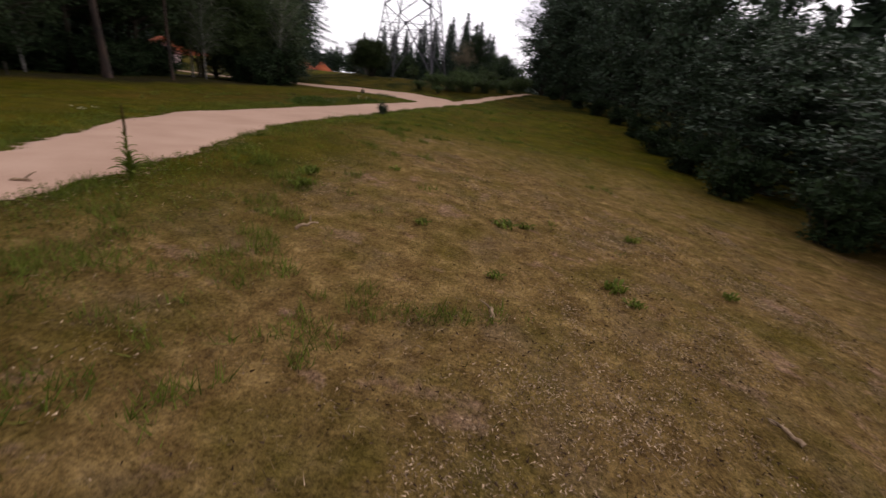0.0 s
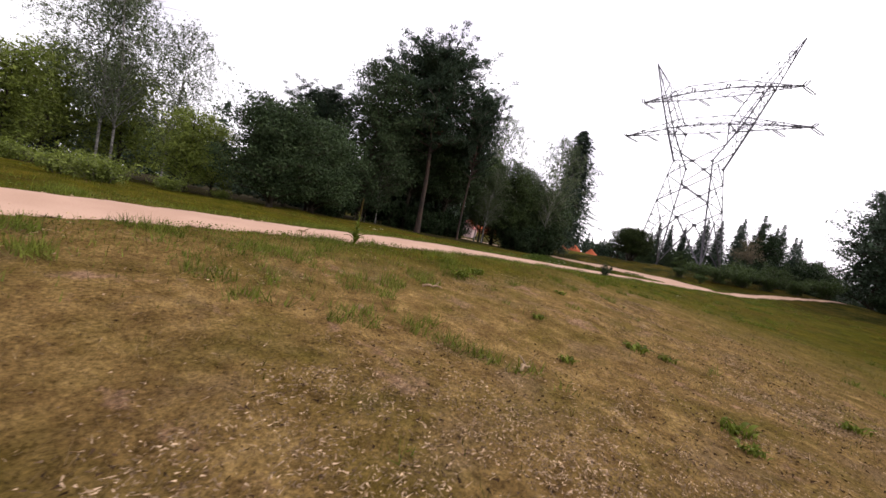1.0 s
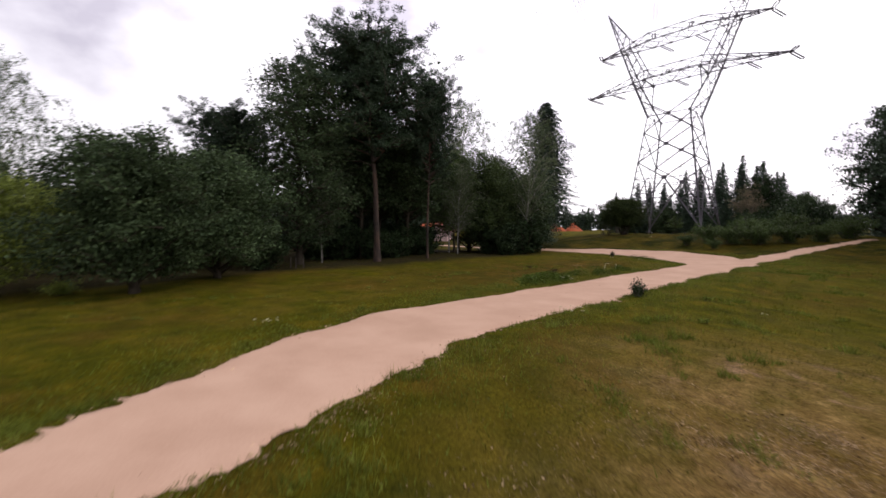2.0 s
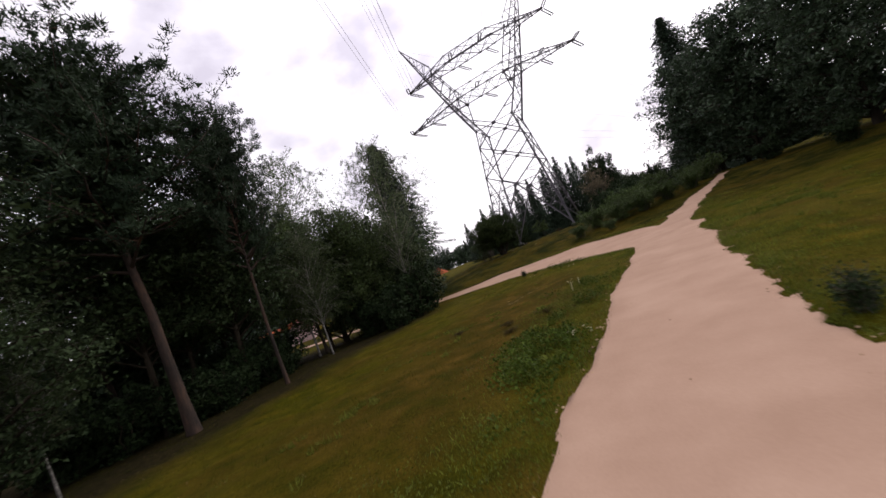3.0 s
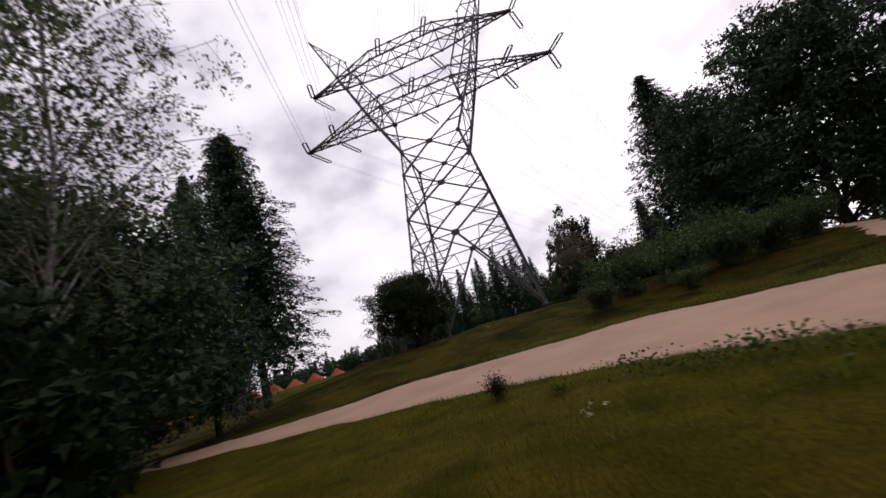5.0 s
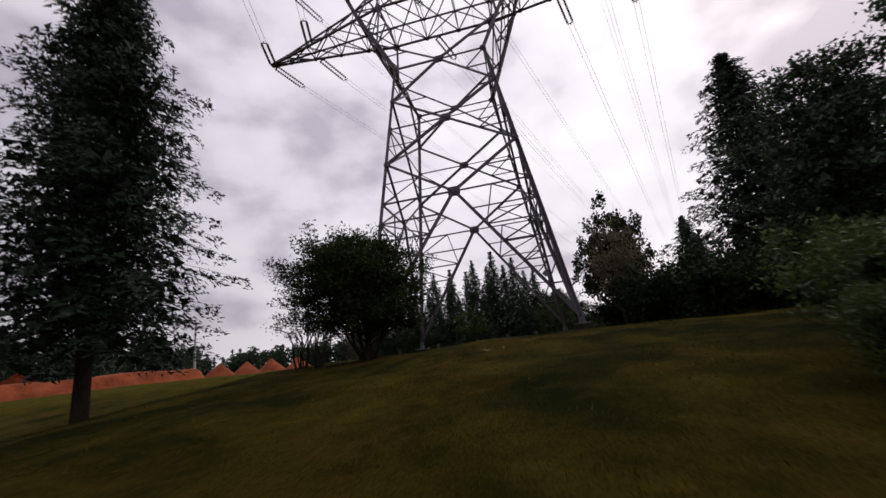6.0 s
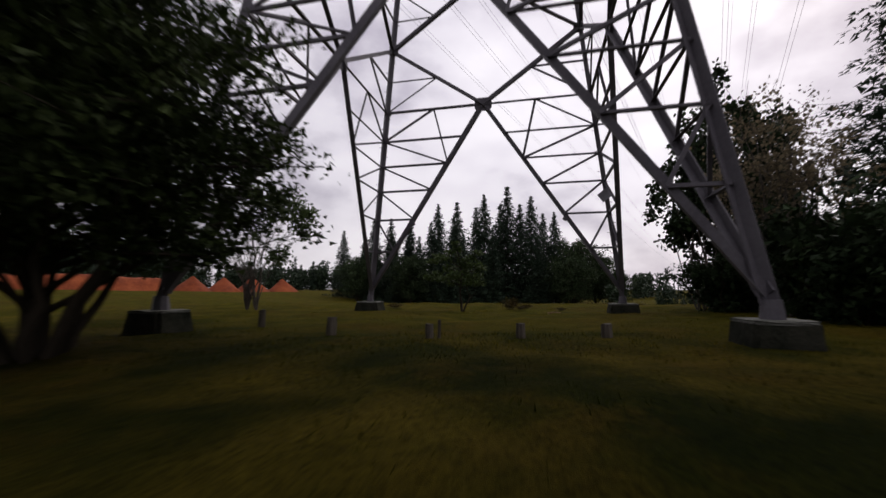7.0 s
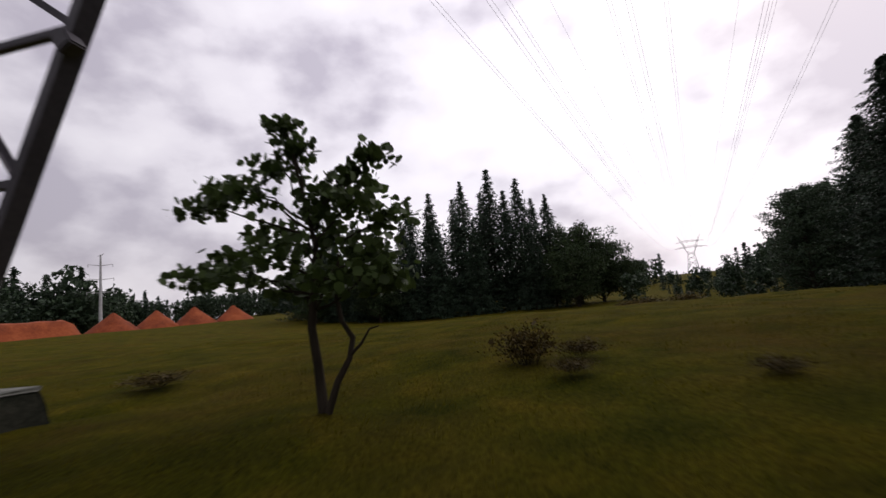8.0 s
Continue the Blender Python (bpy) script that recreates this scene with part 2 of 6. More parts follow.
def ground_material():
    m = bpy.data.materials.new("meadow_ground")
    m.use_nodes = True
    nt = m.node_tree
    n, l = nt.nodes.new, nt.links.new
    bs = nt.nodes["Principled BSDF"]
    ge = n("ShaderNodeNewGeometry")

    def noise_at(scale, detail=5.0, rough=0.6):
        t = n("ShaderNodeTexNoise")
        t.inputs["Scale"].default_value, t.inputs["Detail"].default_value, t.inputs["Roughness"].default_value = scale, detail, rough
        l(ge.outputs["Position"], t.inputs["Vector"])
        return t.outputs["Fac"]

    def ramp(fac, stops):
        r = n("ShaderNodeValToRGB")
        e = r.color_ramp.elements
        e[0].position, e[0].color = stops[0][0], (*stops[0][1], 1)
        e[1].position, e[1].color = stops[-1][0], (*stops[-1][1], 1)
        for p, c in stops[1:-1]:
            e.new(p).color = (*c, 1)
        l(fac, r.inputs["Fac"])
        return r.outputs["Color"]

    def mixed(fac, a, b):
        x = n("ShaderNodeMix")
        x.data_type = "RGBA"
        l(fac, x.inputs["Factor"]), l(a, x.inputs["A"]), l(b, x.inputs["B"])
        return x.outputs["Result"]

    green = ramp(noise_at(0.9), ((0.3, (0.023, 0.026, 0.002)), (0.5, (0.048, 0.047, 0.003)), (0.72, (0.086, 0.064, 0.005))))
    brown = ramp(noise_at(2.4, 8.0, 0.74), ((0.30, (0.062, 0.036, 0.014)), (0.44, (0.130, 0.079, 0.029)), (0.56, (0.200, 0.128, 0.047)), (0.66, (0.28, 0.182, 0.074)), (0.76, (0.39, 0.265, 0.125))))
    # pinkish bare soil and grey-brown trodden patches between the mats of dead grass
    soil = ramp(noise_at(5.0, 7.0, 0.7), ((0.35, (0.155, 0.088, 0.055)), (0.62, (0.31, 0.19, 0.125))))
    grey = ramp(noise_at(7.0, 7.0, 0.75), ((0.36, (0.076, 0.047, 0.025)), (0.64, (0.22, 0.148, 0.080))))

    def blotch(scale, lo, hi, most, shift=0.0):
        r, off, tex = n("ShaderNodeMapRange"), n("ShaderNodeVectorMath"), n("ShaderNodeTexNoise")
        off.operation, off.inputs[1].default_value = "ADD", (shift, shift, 0.0)
        tex.inputs["Scale"].default_value, tex.inputs["Detail"].default_value, tex.inputs["Roughness"].default_value = scale, 6.0, 0.68
        l(ge.outputs["Position"], off.inputs[0]), l(off.outputs[0], tex.inputs["Vector"]), l(tex.outputs["Fac"], r.inputs["Value"])
        r.inputs["From Min"].default_value, r.inputs["From Max"].default_value, r.inputs["To Max"].default_value = lo, hi, most
        return r.outputs["Result"]

    brown = mixed(blotch(0.62, 0.54, 0.66, 0.7, 31.0), brown, grey)
    brown = mixed(blotch(0.95, 0.58, 0.66, 0.85, 77.0), brown, soil)
    # bare, dry slope south-east of the path, green elsewhere
    drift = n("ShaderNodeTexNoise")
    drift.inputs["Scale"].default_value, drift.inputs["Detail"].default_value = 0.12, 4.0
    l(ge.outputs["Position"], drift.inputs["Vector"])
    shift = n("ShaderNodeVectorMath")
    shift.operation = "MULTIPLY_ADD"
    shift.inputs[1].default_value = (9.0, 9.0, 0.0)
    l(drift.outputs["Color"], shift.inputs[0]), l(ge.outputs["Position"], shift.inputs[2])
    back = n("ShaderNodeVectorMath")
    back.operation = "SUBTRACT"
    back.inputs[1].default_value = (4.5, 4.5, 0.0)
    l(shift.outputs[0], back.inputs[0])
    sep = n("ShaderNodeSeparateXYZ")
    l(back.outputs[0], sep.inputs[0])
    dx, dy = n("ShaderNodeMapRange"), n("ShaderNodeMapRange")
    dx.interpolation_type = dy.interpolation_type = "SMOOTHSTEP"
    dx.inputs["From Min"].default_value, dx.inputs["From Max"].default_value = 19.0, 24.5
    dy.inputs["From Min"].default_value, dy.inputs["From Max"].default_value = -58.0, -74.0
    l(sep.outputs["X"], dx.inputs["Value"]), l(sep.outputs["Y"], dy.inputs["Value"])
    mul = n("ShaderNodeMath")
    mul.operation = "MULTIPLY"
    l(dx.outputs["Result"], mul.inputs[0]), l(dy.outputs["Result"], mul.inputs[1])
    pat = n("ShaderNodeMapRange")
    pat.inputs["From Min"].default_value, pat.inputs["From Max"].default_value = 0.44, 0.66
    pat.inputs["To Max"].default_value = 0.75
    l(noise_at(0.33, 4.0), pat.inputs["Value"])
    # green islands stay in the dry slope
    isle = n("ShaderNodeMapRange")
    isle.inputs["From Min"].default_value, isle.inputs["From Max"].default_value = 0.36, 0.56
    isle.inputs["To Min"].default_value, isle.inputs["To Max"].default_value = 0.45, 1.0
    l(noise_at(0.75, 6.0, 0.65), isle.inputs["Value"])
    cut = n("ShaderNodeMath")
    cut.operation = "MULTIPLY"
    l(mul.outputs[0], cut.inputs[0]), l(isle.outputs["Result"], cut.inputs[1])
    mul = cut
    amount = n("ShaderNodeMath")
    amount.operation, amount.use_clamp = "MULTIPLY_ADD", True
    amount.inputs[1].default_value = 0.9
    l(mul.outputs[0], amount.inputs[0])
    amount.inputs[2].default_value = 0.0
    # deeper green band: shade on the knoll's south side put into the colour
    dim_green = ramp(noise_at(0.7), ((0.32, (0.007, 0.010, 0.0015)), (0.52, (0.014, 0.016, 0.002)), (0.72, (0.032, 0.025, 0.003))))
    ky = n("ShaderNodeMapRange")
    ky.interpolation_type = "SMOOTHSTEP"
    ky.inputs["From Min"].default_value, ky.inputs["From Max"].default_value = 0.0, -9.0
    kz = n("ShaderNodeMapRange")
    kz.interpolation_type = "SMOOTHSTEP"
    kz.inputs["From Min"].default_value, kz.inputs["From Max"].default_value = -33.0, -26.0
    dim_zone = n("ShaderNodeMath")
    dim_zone.operation = "MULTIPLY"
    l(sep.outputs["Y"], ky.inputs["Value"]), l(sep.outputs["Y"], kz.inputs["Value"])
    l(ky.outputs["Result"], dim_zone.inputs[0]), l(kz.outputs["Result"], dim_zone.inputs[1])
    green = mixed(dim_zone.outputs[0], green, dim_green)
    olive = ramp(noise_at(1.1, 6.0), ((0.3, (0.044, 0.035, 0.004)), (0.7, (0.095, 0.071, 0.010))))
    green = mixed(pat.outputs["Result"], green, olive)

    def rising(axis, a, b):
        r = n("ShaderNodeMapRange")
        r.interpolation_type = "SMOOTHSTEP"
        r.inputs["From Min"].default_value, r.inputs["From Max"].default_value = a, b
        l(sep.outputs[axis], r.inputs["Value"])
        return r.outputs["Result"]

    strip = rising("X", 0.5, 6.0)
    for axis, a, b in (("X", 12.0, 9.6), ("Y", -70.0, -58.0), ("Y", -38.0, -45.0)):
        x = n("ShaderNodeMath")
        x.operation = "MULTIPLY"
        l(strip, x.inputs[0]), l(rising(axis, a, b), x.inputs[1])
        strip = x.outputs[0]
    rust = ramp(noise_at(0.8, 6.0), ((0.34, (0.030, 0.028, 0.003)), (0.5, (0.053, 0.036, 0.005)), (0.68, (0.086, 0.053, 0.009))))
    green = mixed(blotch(0.21, 0.50, 0.62, 0.7, 11.0), green, rust)
    green = mixed(strip, green, rust)
    base = mixed(amount.outputs[0], green, brown)
    # brown leaf mould under the western wood, darkened to paint in its shade
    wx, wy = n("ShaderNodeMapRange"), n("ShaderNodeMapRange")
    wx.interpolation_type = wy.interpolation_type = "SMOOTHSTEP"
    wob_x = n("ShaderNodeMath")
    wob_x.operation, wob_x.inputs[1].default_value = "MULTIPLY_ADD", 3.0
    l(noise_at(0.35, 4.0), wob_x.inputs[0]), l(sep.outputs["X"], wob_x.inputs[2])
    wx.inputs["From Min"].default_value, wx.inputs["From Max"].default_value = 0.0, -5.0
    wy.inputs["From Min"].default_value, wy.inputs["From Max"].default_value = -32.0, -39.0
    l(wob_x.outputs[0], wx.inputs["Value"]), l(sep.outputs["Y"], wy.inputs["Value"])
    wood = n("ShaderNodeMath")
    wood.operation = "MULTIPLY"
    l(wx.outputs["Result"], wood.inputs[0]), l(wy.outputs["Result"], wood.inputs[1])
    shade_mould = ramp(noise_at(3.5, 6.0, 0.7), ((0.35, (0.012, 0.011, 0.005)), (0.65, (0.032, 0.025, 0.011))))
    base = mixed(wood.outputs[0], base, shade_mould)
    fine = ramp(noise_at(20.0, 8.0, 0.85), ((0.36, (0.28, 0.26, 0.25)), (0.5, (1, 1, 1)), (0.64, (1.75, 1.7, 1.6))))
    mulc = n("ShaderNodeMix")
    mulc.data_type, mulc.blend_type = "RGBA", "MULTIPLY"
    mulc.inputs["Factor"].default_value = 1.0
    l(base, mulc.inputs["A"]), l(fine, mulc.inputs["B"])
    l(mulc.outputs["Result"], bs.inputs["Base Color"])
    bs.inputs["Roughness"].default_value, bs.inputs["Specular IOR Level"].default_value = 1.0, 0.02
    bp = n("ShaderNodeBump")
    bp.inputs["Strength"].default_value, bp.inputs["Distance"].default_value = 0.9, 0.05
    l(noise_at(22.0, 8.0, 0.8), bp.inputs["Height"]), l(bp.outputs[0], bs.inputs["Normal"])
    return m


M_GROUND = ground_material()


# ---------------------------------------------------------------- mesh helpers
def np_mesh(name, verts, faces, mat, smooth=False):
    """A mesh from an array of vertices and an array of triangles or quads."""
    verts, faces = np.asarray(verts, dtype=np.float32), np.asarray(faces, dtype=np.int32)
    me = bpy.data.meshes.new(name)
    k = faces.shape[1]
    me.vertices.add(len(verts)), me.loops.add(faces.size), me.polygons.add(len(faces))
    me.vertices.foreach_set("co", verts.ravel())
    me.loops.foreach_set("vertex_index", faces.ravel())
    me.polygons.foreach_set("loop_start", np.arange(0, faces.size, k, dtype=np.int32))
    me.polygons.foreach_set("use_smooth", np.full(len(faces), smooth))
    me.update(calc_edges=True)
    me.validate()
    me.materials.append(mat)
    return me


def thing(name, label, category, loc=(0, 0, 0), rz=0.0, group="", kind="", scale=1.0):
    ob = new(name)
    ob.empty_display_size = 0.2
    ob.location, ob.rotation_euler = loc, (0, 0, radians(rz))
    ob.scale = (scale, scale, scale)
    return tagged(ob, label, category, group, kind)


def part(name, data, parent, label=""):
    ob = new(name, data)
    ob.parent = parent
    return tagged(ob, label) if label else ob


def bm_mesh(name, bm, mat, smooth=False):
    me = bpy.data.meshes.new(name)
    if smooth:
        for fc in bm.faces:
            fc.smooth = True
    bm.to_mesh(me)
    bm.free()
    me.materials.append(mat)
    return me


class Tubes:
    """Gathers tapered tubes into one quad mesh."""

    def __init__(self):
        self.v, self.f, self.n = [], [], 0

    def add(self, pts, radii, sides=6):
        pts = np.asarray(pts, dtype=float)
        d = np.gradient(pts, axis=0)
        d /= np.linalg.norm(d, axis=1)[:, None] + 1e-9
        ref = np.array([1.0, 0, 0]) if abs(d[0][2]) > 0.7 else np.array([0, 0, 1.0])
        u = np.cross(d, ref)
        u /= np.linalg.norm(u, axis=1)[:, None] + 1e-9
        w = np.cross(d, u)
        a = np.arange(sides) * 2 * np.pi / sides
        ring = pts[:, None] + (np.cos(a)[None, :, None] * u[:, None] + np.sin(a)[None, :, None] * w[:, None]) * np.asarray(radii)[:, None, None]
        self.v.append(ring.reshape(-1, 3))
        k = np.arange(len(pts) - 1)[:, None] * sides + np.arange(sides)[None]
        k2 = np.arange(len(pts) - 1)[:, None] * sides + (np.arange(sides)[None] + 1) % sides
        self.f.append(np.stack([k, k2, k2 + sides, k + sides], -1).reshape(-1, 4) + self.n)
        self.n += len(pts) * sides

    def mesh(self, name, mat):
        return np_mesh(name, np.concatenate(self.v), np.concatenate(self.f), mat, True)


def scatter(rng, n):
    """Offsets that gather in the middle and never stray far."""
    return np.clip(rng.normal(size=(n, 3)), -1.7, 1.7)


def leaf_cards(rng, c, size, aspect=0.55, flat=0.0, direction=None, tri=False, full=False):
    """Small leaves at the points c: diamonds, plain wedges or full rounded blades. flat: 0 random, 1 lying level."""
    n = len(c)
    u = rng.normal(size=(n, 3)) if direction is None else direction + rng.normal(size=(n, 3)) * 0.35
    u[:, 2] *= 1 - 0.7 * flat
    u /= np.linalg.norm(u, axis=1)[:, None] + 1e-9
    r = rng.normal(size=(n, 3))
    w = np.cross(u, r)
    w /= np.linalg.norm(w, axis=1)[:, None] + 1e-9
    s = (size * rng.uniform(0.6, 1.35, n))[:, None]
    if full:
        prof = ((-0.5, 0.0), (-0.34, 0.42), (0.08, 0.5), (0.5, 0.0), (0.08, -0.5), (-0.34, -0.42))
        v = np.stack([c + u * s * a + w * s * aspect * b for a, b in prof], 1).reshape(-1, 3)
        return v, np.arange(6 * n).reshape(n, 6)
    if tri:
        v = np.stack([c - u * s * 0.45 + w * s * aspect * 0.5, c - u * s * 0.45 - w * s * aspect * 0.5, c + u * s * 0.55], 1).reshape(-1, 3)
        return v, np.arange(3 * n).reshape(n, 3)
    v = np.stack([c - u * s * 0.5, c + w * s * aspect * 0.5, c + u * s * 0.5, c - w * s * aspect * 0.5], 1).reshape(-1, 3)
    return v, np.arange(4 * n).reshape(n, 4)


def curve_pts(p0, p1, lift, k=6, rng=None, wob=0.0):
    t = np.linspace(0, 1, k)[:, None]
    p = np.asarray(p0) * (1 - t) + np.asarray(p1) * t
    p[:, 2] += lift * np.sin(np.pi * t[:, 0])
    if rng is not None:
        p[1:-1] += rng.normal(size=(k - 2, 3)) * wob
    return p


# ---------------------------------------------------------------- trees
def tree_meshes(kind, seed, H, R, base, tr, limbs, leaf, count, loose=1.0):
    """Trunk and crown meshes for a tree of height H and crown radius R with its foliage from height base upward."""
    rng = np.random.default_rng(seed)
    tb = Tubes()
    lean = rng.normal(size=2) * 0.02 * H
    zt = np.linspace(-0.3, H * (0.87 if kind == "pine" else 0.93), 10)
    sway = np.cumsum(rng.normal(size=(10, 2)) * 0.012 * H, 0)
    trunk = np.column_stack([sway * (zt / H)[:, None] + lean * np.maximum(0, zt / H)[:, None] ** 1.5, zt])
    rad = tr * (1 - zt / H) ** 0.85 + 0.012
    rad[0] *= 1.35
    tb.add(trunk, rad, 8)
    cl, cw = [], []

    def on_trunk(z):
        return np.array([np.interp(z, zt, trunk[:, 0]), np.interp(z, zt, trunk[:, 1]), z])

    for i in range(limbs):
        f = ((i + 0.5) / limbs) ** (0.75 if kind == "pine" else 1.0)
        z = base + (H * (0.88 if kind == "pine" else 0.93) - base) * f
        az = i * 2.39996 + rng.uniform(-0.4, 0.4)
        if kind == "pine":
            env = R * (1 - 1.2 * abs(f - 0.5) ** 2.0) * rng.uniform(0.6, 1.1)
            rise, lift = env * 0.25, 0.1
        elif kind == "birch":
            env = R * math.sin(math.pi * (0.18 + 0.75 * f)) * rng.uniform(0.6, 1.1)
            rise, lift = env * 0.7, 0.25 * env
        else:
            env = R * math.sqrt(max(0.06, 1 - (abs(f - 0.42) / 0.62) ** 2.2)) * rng.uniform(0.72, 1.12)
            rise, lift = env * rng.uniform(0.1, 0.55), 0.1 * env
        z0 = max(0.25, z - rise * 0.8)
        p0 = on_trunk(min(z0, H * 0.9))
        p1 = on_trunk(min(z, H * 0.92)) + np.array([math.cos(az) * env, math.sin(az) * env, rise * 0.4])
        pts = curve_pts(p0, p1, lift, 6, rng, 0.04 * env)
        r0 = max(0.015, tr * 0.42 * (1 - f * 0.7))
        tb.add(pts[[0, 2, 3, 5]], np.linspace(r0, 0.01, 4), 4)
        for q in range(7 if kind == "oak" else 5):
            s = rng.uniform(0.35, 1.0)
            at = pts[min(5, int(s * 5))] * (1 - (s * 5) % 1) + pts[min(5, int(s * 5) + 1)] * ((s * 5) % 1)
            d = rng.normal(size=3)
            d[2] = abs(d[2]) * 0.5 if kind != "birch" else -abs(d[2]) * 0.9
            d /= np.linalg.norm(d)
            end = at + d * env * rng.uniform(0.22, 0.42)
            tw = curve_pts(at, end, 0.0, 4, rng, 0.02 * env)
            tb.add(tw[[0, 3]], [r0 * 0.35, 0.006], 3)
            for p in (tw[1], tw[2], tw[3], tw[3]):
                cl.append(p), cw.append(1.0)
        for p in pts[3:]:
            cl.append(p), cw.append(0.8)
    if kind == "pine":                       # the flat, closed top
        for i in range(14):
            a, d = i * 2.39996, R * 0.5 * math.sqrt((i + 0.5) / 14)
            p1 = on_trunk(H * 0.86) + np.array([math.cos(a) * d, math.sin(a) * d, 0.9 - 0.5 * (d / R) ** 2 * 4])
            pts = curve_pts(on_trunk(H * 0.8), p1, 0.1, 6, rng, 0.08)
            tb.add(pts[[0, 3, 5]], [0.035, 0.02, 0.008], 4)
            for p in (pts[3], pts[4], pts[5], pts[5]):
                cl.append(p), cw.append(1.6)
    cl, cw = np.array(cl), np.array(cw)
    pick = cl[rng.choice(len(cl), count, p=cw / cw.sum())]
    if kind == "pine":
        off = rng.normal(size=(count, 3))
        off /= np.linalg.norm(off, axis=1)[:, None]
        off *= (0.58 * rng.uniform(0.15, 1, count) ** 0.6)[:, None] * np.array([1, 1, 0.55])
        v, f = leaf_cards(rng, pick + off, leaf, 0.30, 0, off / 0.5 + np.array([0, 0, 0.5]), True)
    elif kind == "birch":
        # thin hanging strands
        m = 1000
        root = cl[rng.choice(len(cl), m, p=cw / cw.sum())] + scatter(rng, m) * np.array([0.34, 0.34, 0.22])
        drop = rng.uniform(0.25, 1.5, m) * rng.uniform(0.5, 1.0, m)
        k = rng.integers(0, m, count)
        t = rng.uniform(0, 1, count)
        off = scatter(rng, count) * np.array([0.09, 0.09, 0.06])
        off[:, 2] -= drop[k] * t
        off[:, :2] += (root[k, :2] - root[:, :2].mean(0)) * 0.06 * t[:, None]
        pick = root[k]
        v, f = leaf_cards(rng, pick + off, leaf, 0.7, tri=True)
    else:
        sg = (0.055 * R + 0.13) * loose
        off = scatter(rng, count) * np.array([sg, sg, sg * 0.75])
        v, f = leaf_cards(rng, pick + off, leaf, 0.62, 0.35, tri=True)
    return tb, inner_mass(rng, (v, f), pick, leaf, count, 0.3, 5 if kind == "pine" else 7, 1.5 if kind == "pine" else 1.8)


def inner_mass(rng, vf, pick, leaf, count, low=0.4, fill=8, size=1.8):
    """Larger shaded sprays inside the crown, so that it closes as a real one does."""
    v, f = vf
    m = count // fill
    c = pick[rng.integers(0, len(pick), m)]
    mid = c.mean(0)
    k = rng.uniform(low, 0.82, (m, 1))
    c = np.column_stack([mid[:2] + (c[:, :2] - mid[:2]) * k, mid[2] + (c[:, 2] - mid[2]) * (0.3 + 0.7 * k[:, 0])])
    v2, f2 = leaf_cards(rng, c, leaf * size, 0.7, tri=f.shape[1] == 3)
    return np.concatenate([v, v2]), np.concatenate([f, f2 + len(v)])


def spruce_meshes(seed, H, R, base, tr, step, leaf, droop=0.25, taper=0.8, dens=5.5, core=0):
    rng = np.random.default_rng(seed)
    tb = Tubes()
    zt = np.linspace(-0.3, H, 9)
    tb.add(np.column_stack([np.zeros(9), np.zeros(9), zt]), tr * (1 - zt / (H * 1.02)) + 0.012, 7)
    cs, ds, inner, size = [], [], [], []
    z = base
    while z < H - 0.15:
        f = (z - base) / (H - base)
        L = R * (1 - f) ** taper * rng.uniform(0.8, 1.12) + 0.18
        nb = 6 if f < 0.7 else 5
        a0 = rng.uniform(0, 6.28)
        for b in range(nb):
            az = a0 + b * 6.283 / nb + rng.uniform(-0.25, 0.25)
            ll = L * rng.uniform(0.6, 1.2)
            d = np.array([math.cos(az), math.sin(az), 0])
            t = np.linspace(0, 1, 5)[:, None]
            pts = np.array([0, 0, z]) + d * ll * t + np.array([0, 0, 1]) * (-droop * ll * t ** 1.3 + 0.1 * ll * t ** 3)
            if ll > (0.5 if leaf < 0.6 else 2.2):
                tb.add(pts[[0, 2, 4]], [0.02 + 0.012 * ll, 0.015, 0.006], 3)
            m = max(3, int(ll / leaf * dens))
            tt = rng.uniform(0.08, 1.0, m)
            c = np.column_stack([np.interp(tt, t[:, 0], pts[:, i]) for i in range(3)])
            side = np.cross(d, [0, 0, 1.0]) * rng.choice([-1, 1], m)[:, None]
            spread = (0.40 * ll * (1 - tt * 0.75) + 0.08)[:, None] * rng.uniform(0, 1, m)[:, None]
            c = c + side * spread + np.array([0, 0, -1]) * spread * 0.45 + rng.normal(size=(m, 3)) * np.array([0.06, 0.06, 0.13]) * (leaf / 0.46)
            cs.append(c), ds.append(d * 0.7 + side * 0.8 + np.array([0, 0, -0.35]))
            for k in range(core):                            # shaded sprays close to the trunk
                q = pts[0] + (pts[4] - pts[0]) * rng.uniform(0.05, 0.66) + rng.normal(size=3) * 0.07 * ll
                inner.append(q), size.append(0.06 * ll + 0.24)
        z += step * (1 - 0.45 * f) * rng.uniform(0.85, 1.15)
    c, d = np.concatenate(cs), np.concatenate(ds)
    v, f = leaf_cards(rng, c, leaf, 0.36, 0, d, True)
    if core:
        v2, f2 = leaf_cards(rng, np.array(inner), np.array(size), 0.75, 0.2, tri=True)
        v, f = np.concatenate([v, v2]), np.concatenate([f, f2 + len(v)])
    return tb, (v, f)


